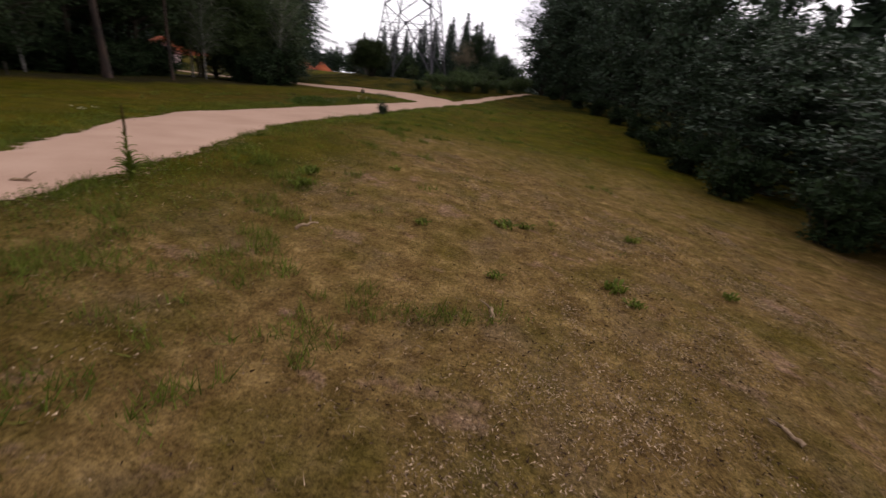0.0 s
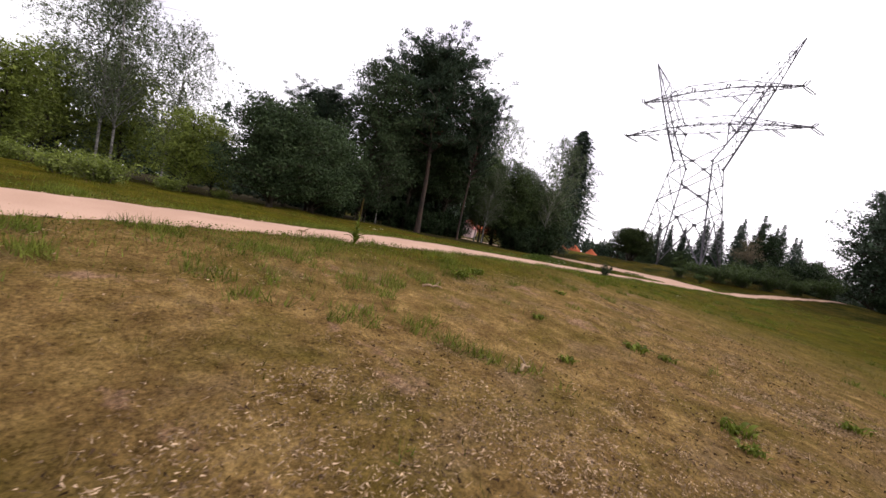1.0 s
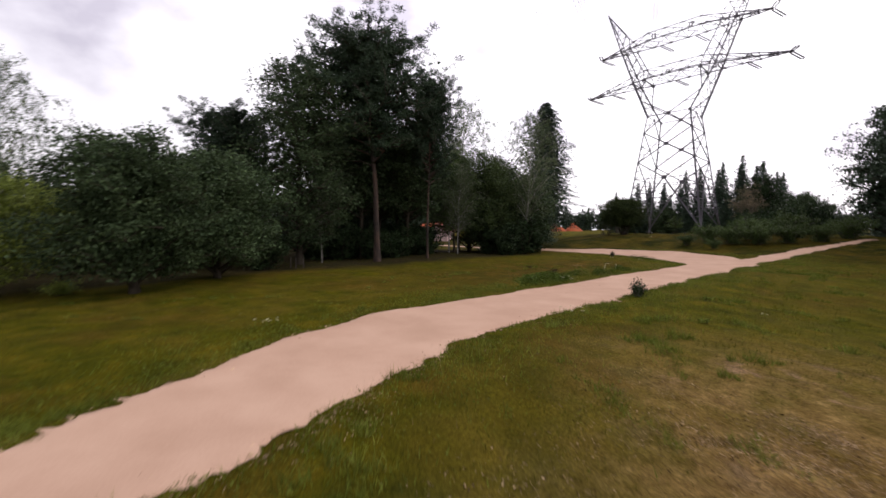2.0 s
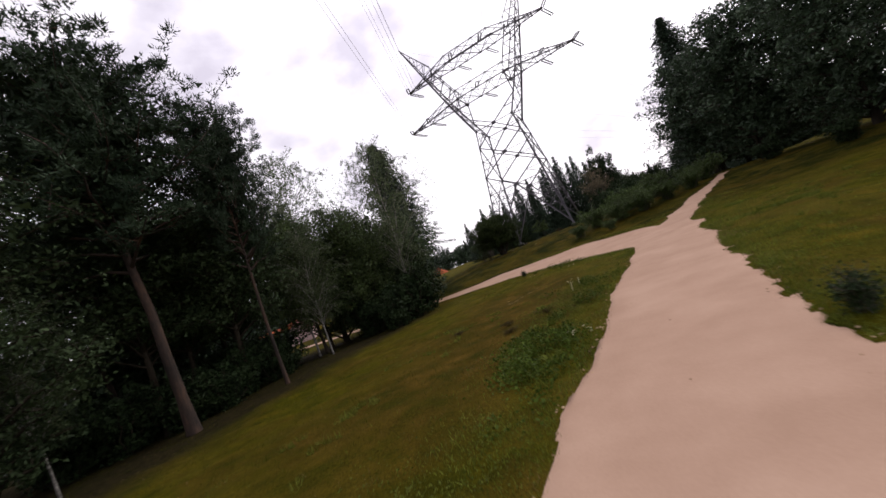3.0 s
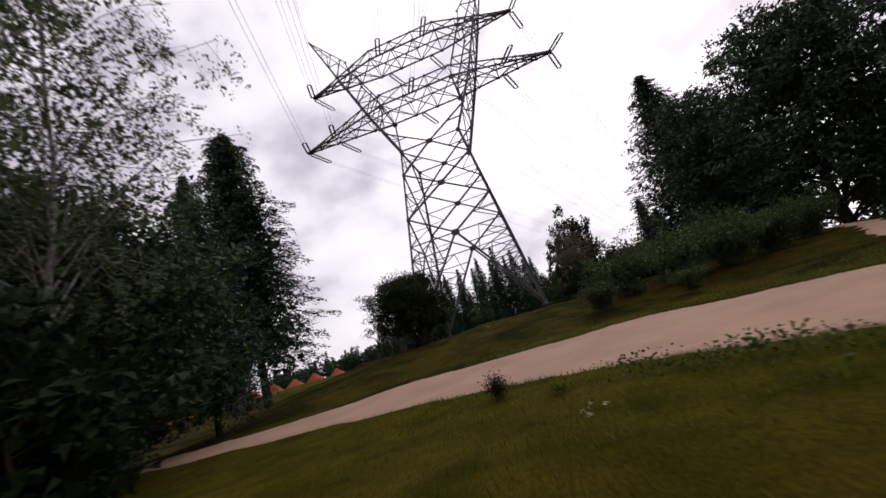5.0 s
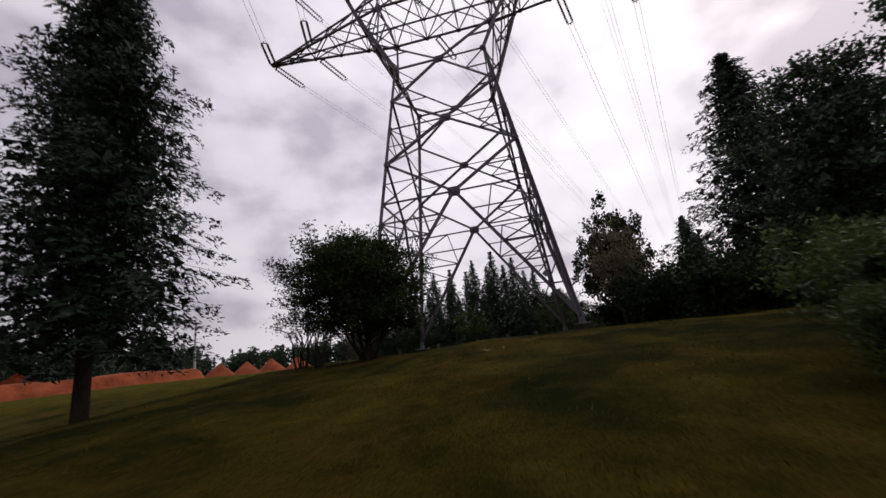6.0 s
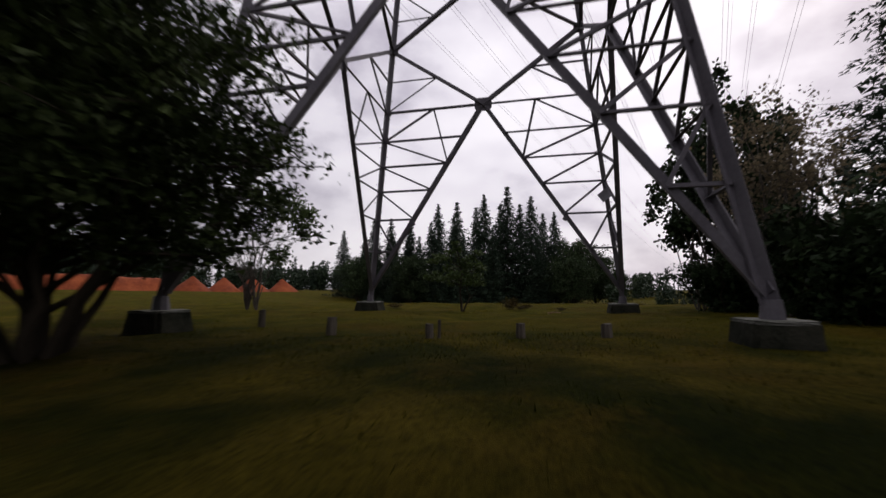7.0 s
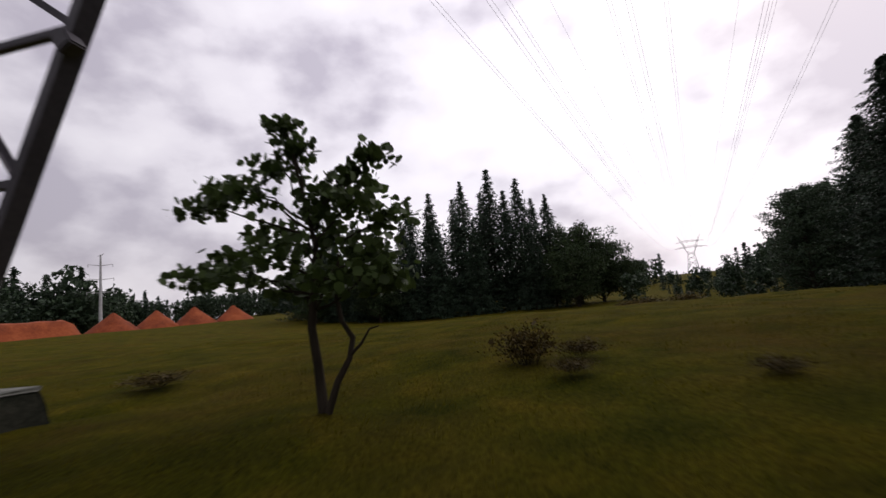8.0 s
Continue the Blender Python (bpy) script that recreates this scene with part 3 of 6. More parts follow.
def bush_meshes(seed, H, R, stems, leaf, count, low=0.1, r=0.03, dense=True, tri=False, full=False, fill=8):
    """A many-stemmed shrub."""
    rng = np.random.default_rng(seed)
    tb = Tubes()
    cl = []
    for i in range(stems):
        az, out = i * 2.39996, R * math.sqrt((i + 0.5) / stems)
        top = H * (1 - 0.45 * (out / R) ** 2) * rng.uniform(0.8, 1.05)
        p1 = np.array([math.cos(az) * out, math.sin(az) * out, top])
        p0 = np.array([math.cos(az) * out * 0.22, math.sin(az) * out * 0.22, -0.12])
        pts = curve_pts(p0, p1, 0.12 * H, 7, rng, 0.03 * H)
        tb.add(pts, np.linspace(r * rng.uniform(0.7, 1.3), 0.006, 7), 5)
        for q in range(6):
            s = rng.uniform(low, 1)
            at = np.array([np.interp(s, np.linspace(0, 1, 7), pts[:, k]) for k in range(3)])
            d = rng.normal(size=3)
            d[2] = d[2] * 0.5 + 0.25
            tw = curve_pts(at, at + d / np.linalg.norm(d) * R * rng.uniform(0.2, 0.38), 0, 4, rng, 0.02 * R)
            tb.add(tw[[0, 1, 3]], [r * 0.35, r * 0.25, 0.004], 3)
            cl += [tw[1], tw[2], tw[3], tw[3]]
    cl = np.array(cl)
    sg = 0.05 * R + 0.06
    c = cl[rng.integers(0, len(cl), count)] + scatter(rng, count) * sg
    c = c[c[:, 2] > 0.02]
    vf = leaf_cards(rng, c, leaf, 0.8 if full else 0.62, 0.3, tri=tri, full=full)
    return tb, inner_mass(rng, vf, c, leaf, len(c), fill=fill, size=2.2) if dense else vf


def plant(name, label, category, meshes, bark, leaves, loc, rz=0.0, group="", scale=1.0, crown="crown"):
    tb, (v, f) = meshes
    t = thing(name, label, category, loc, rz, group, scale=scale)
    part("trunk" if crown == "crown" else "wood", tb.mesh(name + "_wood", bark), t)
    part(crown, np_mesh(name + "_leaves", v, f, leaves), t)
    return t


def spot(x, y, dz=0.0):
    return (x, y, ground_z(x, y) + dz)


def again(src, x, y, rz, s=1.0, label="", dz=0.0):
    """Another plant of the same build, turned and sized its own way."""
    c = copy_thing(src, pose(*spot(x, y, dz), 0, 0, rz))
    c.scale = (s, s, s)
    if label:
        c["label"] = label
    return c


# ---------------------------------------------------------------- ground
def smooth(a, b, v):
    t = np.clip((np.asarray(v, dtype=float) - a) / (b - a), 0, 1)
    return t * t * (3 - 2 * t)


def ground_h(x, y):
    """The lie of the land: a level path, a gentle knoll under the pylon, a slope falling away to the south-east."""
    x, y = np.asarray(x, dtype=float), np.asarray(y, dtype=float)
    z = -2.15 + 2.15 * smooth(-34, -9, y) * (1 - 0.45 * smooth(14, 40, x)) * (1 - 0.8 * smooth(9, 20, -x) * (1 - smooth(-14, 2, y)))
    z = z - 0.115 * np.maximum(0, x - 19) * (1 - smooth(-56, -30, y)) * (1 - smooth(45, 70, x))
    z = z - 2.6 * smooth(8, 70, y) * (1 - smooth(200, 400, y))
    return z + 2.9 * smooth(15, 70, -x) * smooth(0, 60, y) * (1 - smooth(120, 200, -x))


def ground_z(x, y):
    return float(ground_h(x, y))


TRACKS = (  # centre line and half width of each stretch of the path
    (((28.0, -170.0), (21.6, -100.0), (20.0, -88.0), (19.2, -86.0), (18.5, -84.0), (17.9, -81.0), (17.1, -78.5), (15.3, -74.5), (14.4, -71.0), (14.75, -63.0), (15.0, -54.0), (15.55, -46.0), (15.7, -39.0)),
     (1.3, 1.2, 0.95, 1.05, 1.1, 1.25, 1.6, 2.1, 2.2, 2.05, 2.0, 1.9, 1.8)),
    (((15.4, -38.5), (12.0, -33.0), (8.0, -30.4), (4.5, -29.7), (0.0, -29.1), (-4.0, -29.4), (-8.0, -29.3), (-20.0, -28.0), (-60.0, -20.0)), (2.8, 3.9, 3.3, 2.6, 2.15, 1.3, 0.95, 0.9, 0.9)),
    (((15.8, -37.5), (17.9, -28.8), (20.3, -22.6), (22.9, -17.3), (24.5, -12.0)), (1.6, 1.0, 0.7, 0.5, 0.45)),
)


def path_dist(x, y):
    """Distance to the path's edge, negative on the path."""
    x, y = np.asarray(x, dtype=float), np.asarray(y, dtype=float)
    best = np.full(np.broadcast(x, y).shape, 1e9)
    for line, half in TRACKS:
        for (a, b), ra, rb in zip(zip(line, line[1:]), half, half[1:]):
            ex, ey = b[0] - a[0], b[1] - a[1]
            t = np.clip(((x - a[0]) * ex + (y - a[1]) * ey) / (ex * ex + ey * ey), 0, 1)
            d = np.hypot(x - a[0] - t * ex, y - a[1] - t * ey) - (ra + (rb - ra) * t)
            k = 0.8                                   # rounds the inner corners of the fork
            h = np.clip(0.5 + 0.5 * (best - d) / k, 0, 1)
            best = best * (1 - h) + d * h - k * h * (1 - h)
    return best


def wob(x, y, s, seed=0.0):
    """Smooth lattice noise of about unit size, with no repeat."""
    x, y = np.asarray(x, dtype=float), np.asarray(y, dtype=float)
    total = 0.0
    for k, (f, w) in enumerate(((0.33, 1.0), (0.75, 0.55), (1.6, 0.3))):
        u, v = (x * 0.8 - y * 0.6) * s * f + seed * 7.3 + k * 31, (x * 0.6 + y * 0.8) * s * f - seed * 3.1 + k * 17
        i, j = np.floor(u), np.floor(v)
        a, b = u - i, v - j
        a, b = a * a * (3 - 2 * a), b * b * (3 - 2 * b)

        def h(p, q):
            return np.modf(np.abs(np.sin(p * 127.1 + q * 311.7) * 43758.5453))[0] * 2 - 1
        total = total + w * ((h(i, j) * (1 - a) + h(i + 1, j) * a) * (1 - b) + (h(i, j + 1) * (1 - a) + h(i + 1, j + 1) * a) * b)
    return total * 1.1


def stretch_axis(lo, hi, step, far, grow=1.22):
    a = list(np.arange(lo, hi + step * 0.5, step))
    s = step
    while a[-1] < far:
        s *= grow
        a.append(a[-1] + s)
    s = step
    while a[0] > -far:
        s *= grow
        a.insert(0, a[0] - s)
    return np.array(a)


def build_ground():
    gx, gy = stretch_axis(-24, 44, 0.6, 2400), stretch_axis(-100, 34, 0.6, 2400)
    X, Y = np.meshgrid(gx, gy)
    Z = ground_h(X, Y)
    d = path_dist(X, Y)
    relief = 0.05 * wob(X, Y, 1.1) + 0.04 * wob(X, Y, 2.6, 3) + 0.12 * wob(X, Y, 0.23, 5)
    Z = Z + relief * smooth(0.3, 3.0, d) - 0.05 * (1 - smooth(-0.6, -0.1, d))
    nx, ny = len(gx), len(gy)
    i = (np.arange(ny - 1)[:, None] * nx + np.arange(nx - 1)[None]).ravel()
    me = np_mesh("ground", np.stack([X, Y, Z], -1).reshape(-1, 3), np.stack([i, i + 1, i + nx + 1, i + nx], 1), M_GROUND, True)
    tagged(new("ground", me), "dry summer meadow of mixed green and brown grass", "ground", kind="structure")


def path_edge(x, y):
    """Distance to the ragged rim of the path."""
    rough = 0.4 + 0.95 * smooth(14.2, 15.7, x)               # the east rim is the more broken one
    return path_dist(x, y) + 0.10 * wob(x, y, 1.1, 2) + rough * (0.07 * wob(x, y, 5.3, 1) + 0.06 * wob(x, y, 13.0, 4))


def build_path():
    s = 0.16
    gx, gy = np.arange(-34, 30, s), np.arange(-112, -8, s)
    X, Y = np.meshgrid(gx, gy)
    D = path_edge(X, Y)
    keep = D < 0.0
    gxD, gyD = np.gradient(D, s, axis=1), np.gradient(D, s, axis=0)
    near = (D >= 0) & (D < s * 1.6)
    X2 = np.where(near, X - gxD * D, X)
    Y2 = np.where(near, Y - gyD * D, Y)
    Z = ground_h(X2, Y2) + 0.035 + 0.002 * wob(X, Y, 2.1, 6) - 0.05 * np.where(near, 1.0, smooth(-0.35, 0, D) * 0.4)
    nx = len(gx)
    cell = keep[:-1, :-1] | keep[1:, :-1] | keep[:-1, 1:] | keep[1:, 1:]
    j, i = np.nonzero(cell)
    a = j * nx + i
    f = np.stack([a, a + 1, a + nx + 1, a + nx], 1)
    used, inv = np.unique(f, return_inverse=True)
    v = np.stack([X2, Y2, Z], -1).reshape(-1, 3)[used]
    me = np_mesh("path", v, inv.reshape(-1, 4), M_PATH, True)
    tagged(new("path", me), "pale pinkish sand and gravel footpath with ragged edges", "path", kind="structure")


build_ground()
build_path()


# ---------------------------------------------------------------- the pylon
def bar_mesh(name, w, mat):
    """One metre of L-shaped steel angle along z."""
    t = w * 0.16
    bm = bmesh.new()
    prof = [(0, 0), (w, 0), (w, t), (t, t), (t, w), (0, w)]
    lo = [bm.verts.new((x - w / 3, y - w / 3, 0)) for x, y in prof]
    hi = [bm.verts.new((x - w / 3, y - w / 3, 1)) for x, y in prof]
    for k in range(6):
        bm.faces.new((lo[k], lo[(k + 1) % 6], hi[(k + 1) % 6], hi[k]))
    bm.faces.new(lo[::-1]), bm.faces.new(hi)
    return bm_mesh(name, bm, mat)


BARS = {}


def strut(name, a, b, w, parent):
    """A steel angle from a to b as a part of its own."""
    if name in ("brace", "lace"):
        w = round(w * 1.22, 3)
    if w not in BARS:
        BARS[w] = bar_mesh("angle_bar", w, M_STEEL)
    a, b = Vector(a), Vector(b)
    d = b - a
    ob = part(name, BARS[w], parent)
    q = d.to_track_quat("Z", "Y")
    ob.matrix_local = Matrix.LocRotScale(a, q, (1, 1, d.length))
    return ob


def joined_struts(name, list_of, parent):
    """Many thin angles joined into one mesh part."""
    v, f, n = [], [], 0
    for a, b, w in list_of:
        a, b = np.array(a, dtype=float), np.array(b, dtype=float)
        d = (b - a) / np.linalg.norm(b - a)
        ref = np.array([0, 0, 1.0]) if abs(d[2]) < 0.9 else np.array([1.0, 0, 0])
        u = np.cross(d, ref)
        u /= np.linalg.norm(u)
        k = np.cross(d, u)
        c = [(-1, -1), (1, -1), (1, 1), (-1, 1)]
        for p in (a, b):
            v += [p + (u * x + k * y * 0.6) * w / 2 for x, y in c]
        f += [[n + i, n + (i + 1) % 4, n + 4 + (i + 1) % 4, n + 4 + i] for i in range(4)] + [[n, n + 1, n + 2, n + 3], [n + 4, n + 5, n + 6, n + 7]]
        n += 8
    return part(name, np_mesh(name, np.array(v), np.array(f), M_STEEL), parent)


FOOT, WAIST_Z, WAIST = 6.0, 20.65, 3.35
FOOT_Z = 0.55


def half_at(z):
    return FOOT + (WAIST - FOOT) * (z - FOOT_Z) / (WAIST_Z - FOOT_Z)


def plate(parent, c, w, h, normal_axis):
    bm = bmesh.new()
    bmesh.ops.create_cube(bm, size=1.0)
    sc = (w, 0.05, h) if normal_axis == "y" else (0.05, w, h)
    bmesh.ops.scale(bm, vec=sc, verts=bm.verts)
    bmesh.ops.bevel(bm, geom=[e for e in bm.edges if abs(e.verts[0].co[1 if normal_axis == "y" else 0] - e.verts[1].co[1 if normal_axis == "y" else 0]) > 0.01],
                    offset=min(w, h) * 0.22, segments=1, affect="EDGES")
    ob = part("gusset_plate", bm_mesh("gusset_plate", bm, M_STEEL), parent)
    ob.location = c
    return ob


def insulator_mesh(length=3.4):
    """Two parallel strings of discs with yokes at both ends, lying along +x."""
    v, f, n = [], [], 0
    prof = []
    k = 12
    for i in range(k):
        x = 0.25 + (length - 0.5) * i / k
        prof += [(x, 0.045), (x + 0.02, 0.115), (x + 0.07, 0.115), (x + 0.10, 0.045)]
    tb = Tubes()
    for s in (-0.22, 0.22):
        tb.add([(x, s, 0) for x, r in prof], [r for x, r in prof], 6)
    for x in (0.2, length - 0.22):
        tb.add([(x, -0.27, 0), (x, 0.27, 0)], [0.045, 0.045], 6)
    tb.add([(0, 0, 0), (0.2, 0, 0)], [0.04, 0.04], 6)
    tb.add([(length - 0.22, 0, 0), (length, 0, 0)], [0.04, 0.04], 6)
    return tb.mesh("insulator_string", M_GLASS)


OUT_AZ = radians(20.2)                      # the line leaves to the north-north-east, comes from the south-south-east
LINE_OUT = Vector((math.sin(OUT_AZ), math.cos(OUT_AZ), 0))
LINE_IN = Vector((math.sin(OUT_AZ), -math.cos(OUT_AZ), 0))
ARM1, ARM1_Z, ARM2, ARM2_Z, PEAK, PEAK_Z = 13.3, 34.1, 15.75, 27.0, 12.1, 42.4
ARM2_D, ARM1_D, ARM2_RISE, ARM1_RISE = 2.35, 1.9, 1.7, 1.5      # half depth and height of the crossarm boxes
HANGERS = [(x, ARM1_Z) for x in (-13.2, -3.1, 2.6, 13.2)] + [(x, ARM2_Z) for x in (-15.5, -11.4, -0.6, 10.2, 15.5)]


ARMS = {ARM2_Z: (ARM2, 4.4, ARM2_D, 0.65), ARM1_Z: (ARM1, 4.2, ARM1_D, 0.3)}


def arm_at(x, z):
    """Half depth and underside of the crossarm at x: the tips droop a little."""
    L, inner, y0, bow = ARMS[z]
    k = 1.0 if abs(x) <= inner + 0.1 else max(0.0, (L - abs(x)) / (L - inner))
    return max(0.12, y0 * k), z + bow * k, k


def build_pylon():
    py = thing("pylon", "tall grey steel lattice pylon with two crossarms", "pylon", group="pylons")
    corners = [(1, -1), (1, 1), (-1, 1), (-1, -1)]
    zC, zM, zB, zN = 9.65, 12.6, 15.4, 17.75

    def P(i, z):
        h = half_at(z)
        return (corners[i][0] * h, corners[i][1] * h, z)

    for i in range(4):
        for z0, z1, w in ((FOOT_Z, zC, 0.22), (zC, zB, 0.21), (zB, WAIST_Z, 0.19)):
            strut("leg", P(i, z0), P(i, z1), w, py)
        for z, s in ((zC, 0.32), (zM, 0.46), (zB, 0.32), (zN, 0.4), (WAIST_Z, 0.46)):
            p = P(i, z)
            plate(py, (p[0] * 0.985, p[1] * 1.004, z), s, s, "y"), plate(py, (p[0] * 1.004, p[1] * 0.985, z), s, s, "x")
    for i in range(4):
        j = (i + 1) % 4
        ax = "x" if corners[i][0] == corners[j][0] else "y"

        def M(z):
            a, b = P(i, z), P(j, z)
            return ((a[0] + b[0]) / 2, (a[1] + b[1]) / 2, z)

        def lerp(a, b, t):
            return tuple(a[k] + (b[k] - a[k]) * t for k in range(3))

        for e, o in ((i, j), (j, i)):
            foot, apex = P(e, FOOT_Z + 0.35), M(zC)
            strut("brace", foot, apex, 0.16, py)
            strut("brace", apex, P(e, zM), 0.14, py)
            strut("brace", P(e, zM), M(zB), 0.14, py)
            strut("brace", M(zB), P(e, zN), 0.14, py)
            strut("brace", P(e, zN), M(WAIST_Z), 0.13, py)
            strut("crossbar", P(e, zC), apex, 0.10, py)
            strut("crossbar", P(e, zB), M(zB), 0.08, py)
            # lacing between leg and great diagonal
            ts = (0.22, 0.40, 0.56, 0.70, 0.84)
            prev = None
            for t in ts:
                zz = FOOT_Z + 0.35 + (zC - FOOT_Z - 0.35) * t
                a, b = P(e, zz), lerp(foot, apex, t)
                strut("lace", a, b, 0.075, py)
                if prev is not None:
                    strut("lace", prev[1], a, 0.07, py)
                prev = (a, b)
            strut("lace", prev[0], lerp(P(e, zC), apex, 0.5), 0.07, py)
            strut("lace", lerp(foot, apex, 0.70), lerp(P(e, zC), apex, 0.5), 0.065, py)
            # smaller stays in the upper panels
            for (a, b), (c, d) in (((apex, P(e, zM)), (P(e, zC), P(e, zM))), ((P(e, zM), M(zB)), (P(e, zM), P(e, zB))), ((P(e, zN), M(WAIST_Z)), (P(e, zN), P(e, WAIST_Z)))):
                strut("lace", lerp(a, b, 0.5), lerp(c, d, 0.5), 0.06, py)
                strut("lace", lerp(a, b, 0.5), c if c != a else d, 0.06, py)
        for z, s in ((zC, 0.8), (zB, 0.75), (WAIST_Z, 0.7)):
            plate(py, M(z), s, s * 0.8, ax)
    for z in (zC, WAIST_Z):
        for i in range(4):
            strut("crossbar", P(i, z), P((i + 1) % 4, z), 0.09, py)
    # the fork above the waist
    def along(a, b, t):
        return tuple(a[k] + (b[k] - a[k]) * t for k in range(3))

    D2, D1, R2, R1 = ARM2_D, ARM1_D, ARM2_RISE, ARM1_RISE
    z2, z1 = ARM2_Z + 0.5, ARM1_Z + 0.2
    for sx in (-1, 1):
        for sy in (-1, 1):
            w0, k2, k1 = (sx * WAIST, sy * WAIST, WAIST_Z), (sx * 6.4, sy * D2 * 0.86, z2), (sx * 9.0, sy * D1 * 0.8, z1)
            peak = (sx * PEAK, sy * 0.06, PEAK_Z)
            strut("fork_chord", w0, k2, 0.26, py), strut("fork_chord", k2, k1, 0.22, py), strut("fork_chord", k1, peak, 0.15, py)
            node, crotch = along(w0, k2, 0.46), (0, sy * WAIST, WAIST_Z)
            i2, i1 = (sx * 4.4, sy * D2, z2), (sx * 7.2, sy * D1, z1)
            i2t, i1t = (sx * 4.7, sy * D2 * 0.8, z2 + R2), (sx * 7.4, sy * D1 * 0.8, z1 + R1)
            strut("fork_chord", crotch, node, 0.15, py), strut("fork_chord", node, i2, 0.14, py)
            strut("brace", along(crotch, node, 0.5), along(w0, node, 0.5), 0.09, py)
            strut("brace", along(node, i2, 0.5), along(node, k2, 0.55), 0.08, py)
            strut("brace", along(node, i2, 0.5), k2, 0.08, py)
            strut("brace", i2, k2, 0.10, py)
            strut("fork_chord", i2t, i1, 0.15, py), strut("fork_chord", i2, i2t, 0.10, py), strut("fork_chord", i1, i1t, 0.10, py)
            strut("fork_chord", i1t, along(k1, peak, 0.97), 0.11, py)
            for lo, hi, l2, h2, n, w in ((k2, k1, i2t, i1, 3, 0.085), (k1, peak, i1t, peak, 4, 0.07)):
                for q in range(n):
                    a, b = along(lo, hi, q / n), along(lo, hi, (q + 1) / n)
                    c = along(l2, h2, (q + 0.5) / n)
                    if q < n - 1 or lo is k2:
                        strut("brace", a, c, w, py), strut("brace", c, b, w, py)
            for c, d in ((k2, 0.45), (k1, 0.38), (node, 0.34), (i2, 0.6), (i1, 0.38), (i2t, 0.3), (i1t, 0.3)):
                plate(py, (c[0], c[1] * 1.01, c[2]), d, d * 0.85, "y")
            strut("crossbar", w0, crotch, 0.12, py)
        # bracing across the narrow sides of the fork
        for lo, hi, n in (((WAIST, WAIST, WAIST_Z), (6.4, D2 * 0.86, z2), 3), ((6.4, D2 * 0.86, z2), (9.0, D1 * 0.8, z1), 3), ((9.0, D1 * 0.8, z1), (PEAK, 0.06, PEAK_Z), 4)):
            s = 1
            for q in range(n):
                a, b = along(lo, hi, q / n), along(lo, hi, (q + 1) / n)
                strut("brace", (sx * a[0], s * a[1], a[2]), (sx * b[0], -s * b[1], b[2]), 0.08, py)
                if n == 3:
                    strut("brace", (sx * a[0], -s * a[1], a[2]), (sx * b[0], s * b[1], b[2]), 0.08, py)
                strut("crossbar", (sx * b[0], -b[1], b[2]), (sx * b[0], b[1], b[2]), 0.07, py)
                s = -s
        strut("brace", (sx * 4.4, -D2, z2), (sx * 4.4, D2, z2), 0.10, py)
    # crossarms: a box of four chords in broad panels, tapering to both tips
    for L, z, inner, y0, rise, n, name in ((ARM2, ARM2_Z, 4.4, D2, R2, 5, "lower_crossarm"), (ARM1, ARM1_Z, 4.2, D1, R1, 4, "upper_crossarm")):
        ls = []
        out = [inner + (L - inner) * (1 - (1 - q / n) ** 1.15) for q in range(n + 1)]
        mid = list(np.linspace(-inner, inner, 4))
        xs = [-x for x in out[:0:-1]] + mid + out[1:]
        prev = None
        for k, x in enumerate(xs):
            d, low, k1 = arm_at(x, z)
            top = low + rise * max(0.06, k1)
            ring = [(x, -d, low), (x, d, low), (x, d * 0.8, top), (x, -d * 0.8, top)]
            if prev:
                for q in range(4):
                    ls.append((prev[q], ring[q], 0.19 if q < 2 else 0.15))
                    other = ring[(q + 1) % 4] if k % 2 else ring[(q + 3) % 4]
                    ls.append((prev[q], other, 0.10))
                # the second diagonal of the bottom panel and a stay in each side panel
                ls.append((prev[1] if k % 2 else prev[0], ring[0] if k % 2 else ring[1], 0.09))
                for a, b in ((0, 3), (1, 2)):
                    m = along(prev[a], ring[a], 0.5)
                    ls.append((m, along(prev[b], ring[b], 0.5), 0.055))
            if abs(x) < L - 0.5:
                ls += [(ring[0], ring[1], 0.09), (ring[1], ring[2], 0.08), (ring[0], ring[3], 0.08), (ring[2], ring[3], 0.07)]
                for c, w in ((ring[0], 0.34), (ring[1], 0.34), (ring[2], 0.28), (ring[3], 0.28)):
                    plate(py, (c[0], c[1] * 1.02, c[2]), w, w, "y")
            prev = ring
        joined_struts(name, ls, py)
    ins = insulator_mesh()
    for x, z in HANGERS:
        d, low, k1 = arm_at(x, z)
        for line, sy in ((LINE_IN, -1), (LINE_OUT, 1)):
            ob = part("insulator_string", ins, py, "double string of dark porcelain insulator discs")
            ang = math.atan2(line.y, line.x)
            ob.matrix_local = pose(x, sy * d, low - 0.05, 0, 7, math.degrees(ang))
    # step bolts on one leg, small sign plate, two little boxes on the diagonals
    bolt = Tubes()
    bolt.add([(0, 0, 0), (0.22, 0.05, 0)], [0.012, 0.012], 5)
    bolt_mesh = bolt.mesh("step_bolt", M_STEEL)
    for q in range(26):
        for i in (1, 2):
            part("step_bolt", bolt_mesh, py).matrix_local = pose(*P(i, 2.6 + q * 0.45), 0, 0, 0 if q % 2 else 180)
    bm = bmesh.new()
    bmesh.ops.create_cube(bm, size=1.0)
    bmesh.ops.scale(bm, vec=(0.55, 0.03, 0.42), verts=bm.verts)
    bmesh.ops.bevel(bm, geom=list(bm.edges), offset=0.008, segments=1, affect="EDGES")
    sg = part("sign_plate", bm_mesh("sign_plate", bm, M_SIGN), py, "plain grey rectangular sign plate")
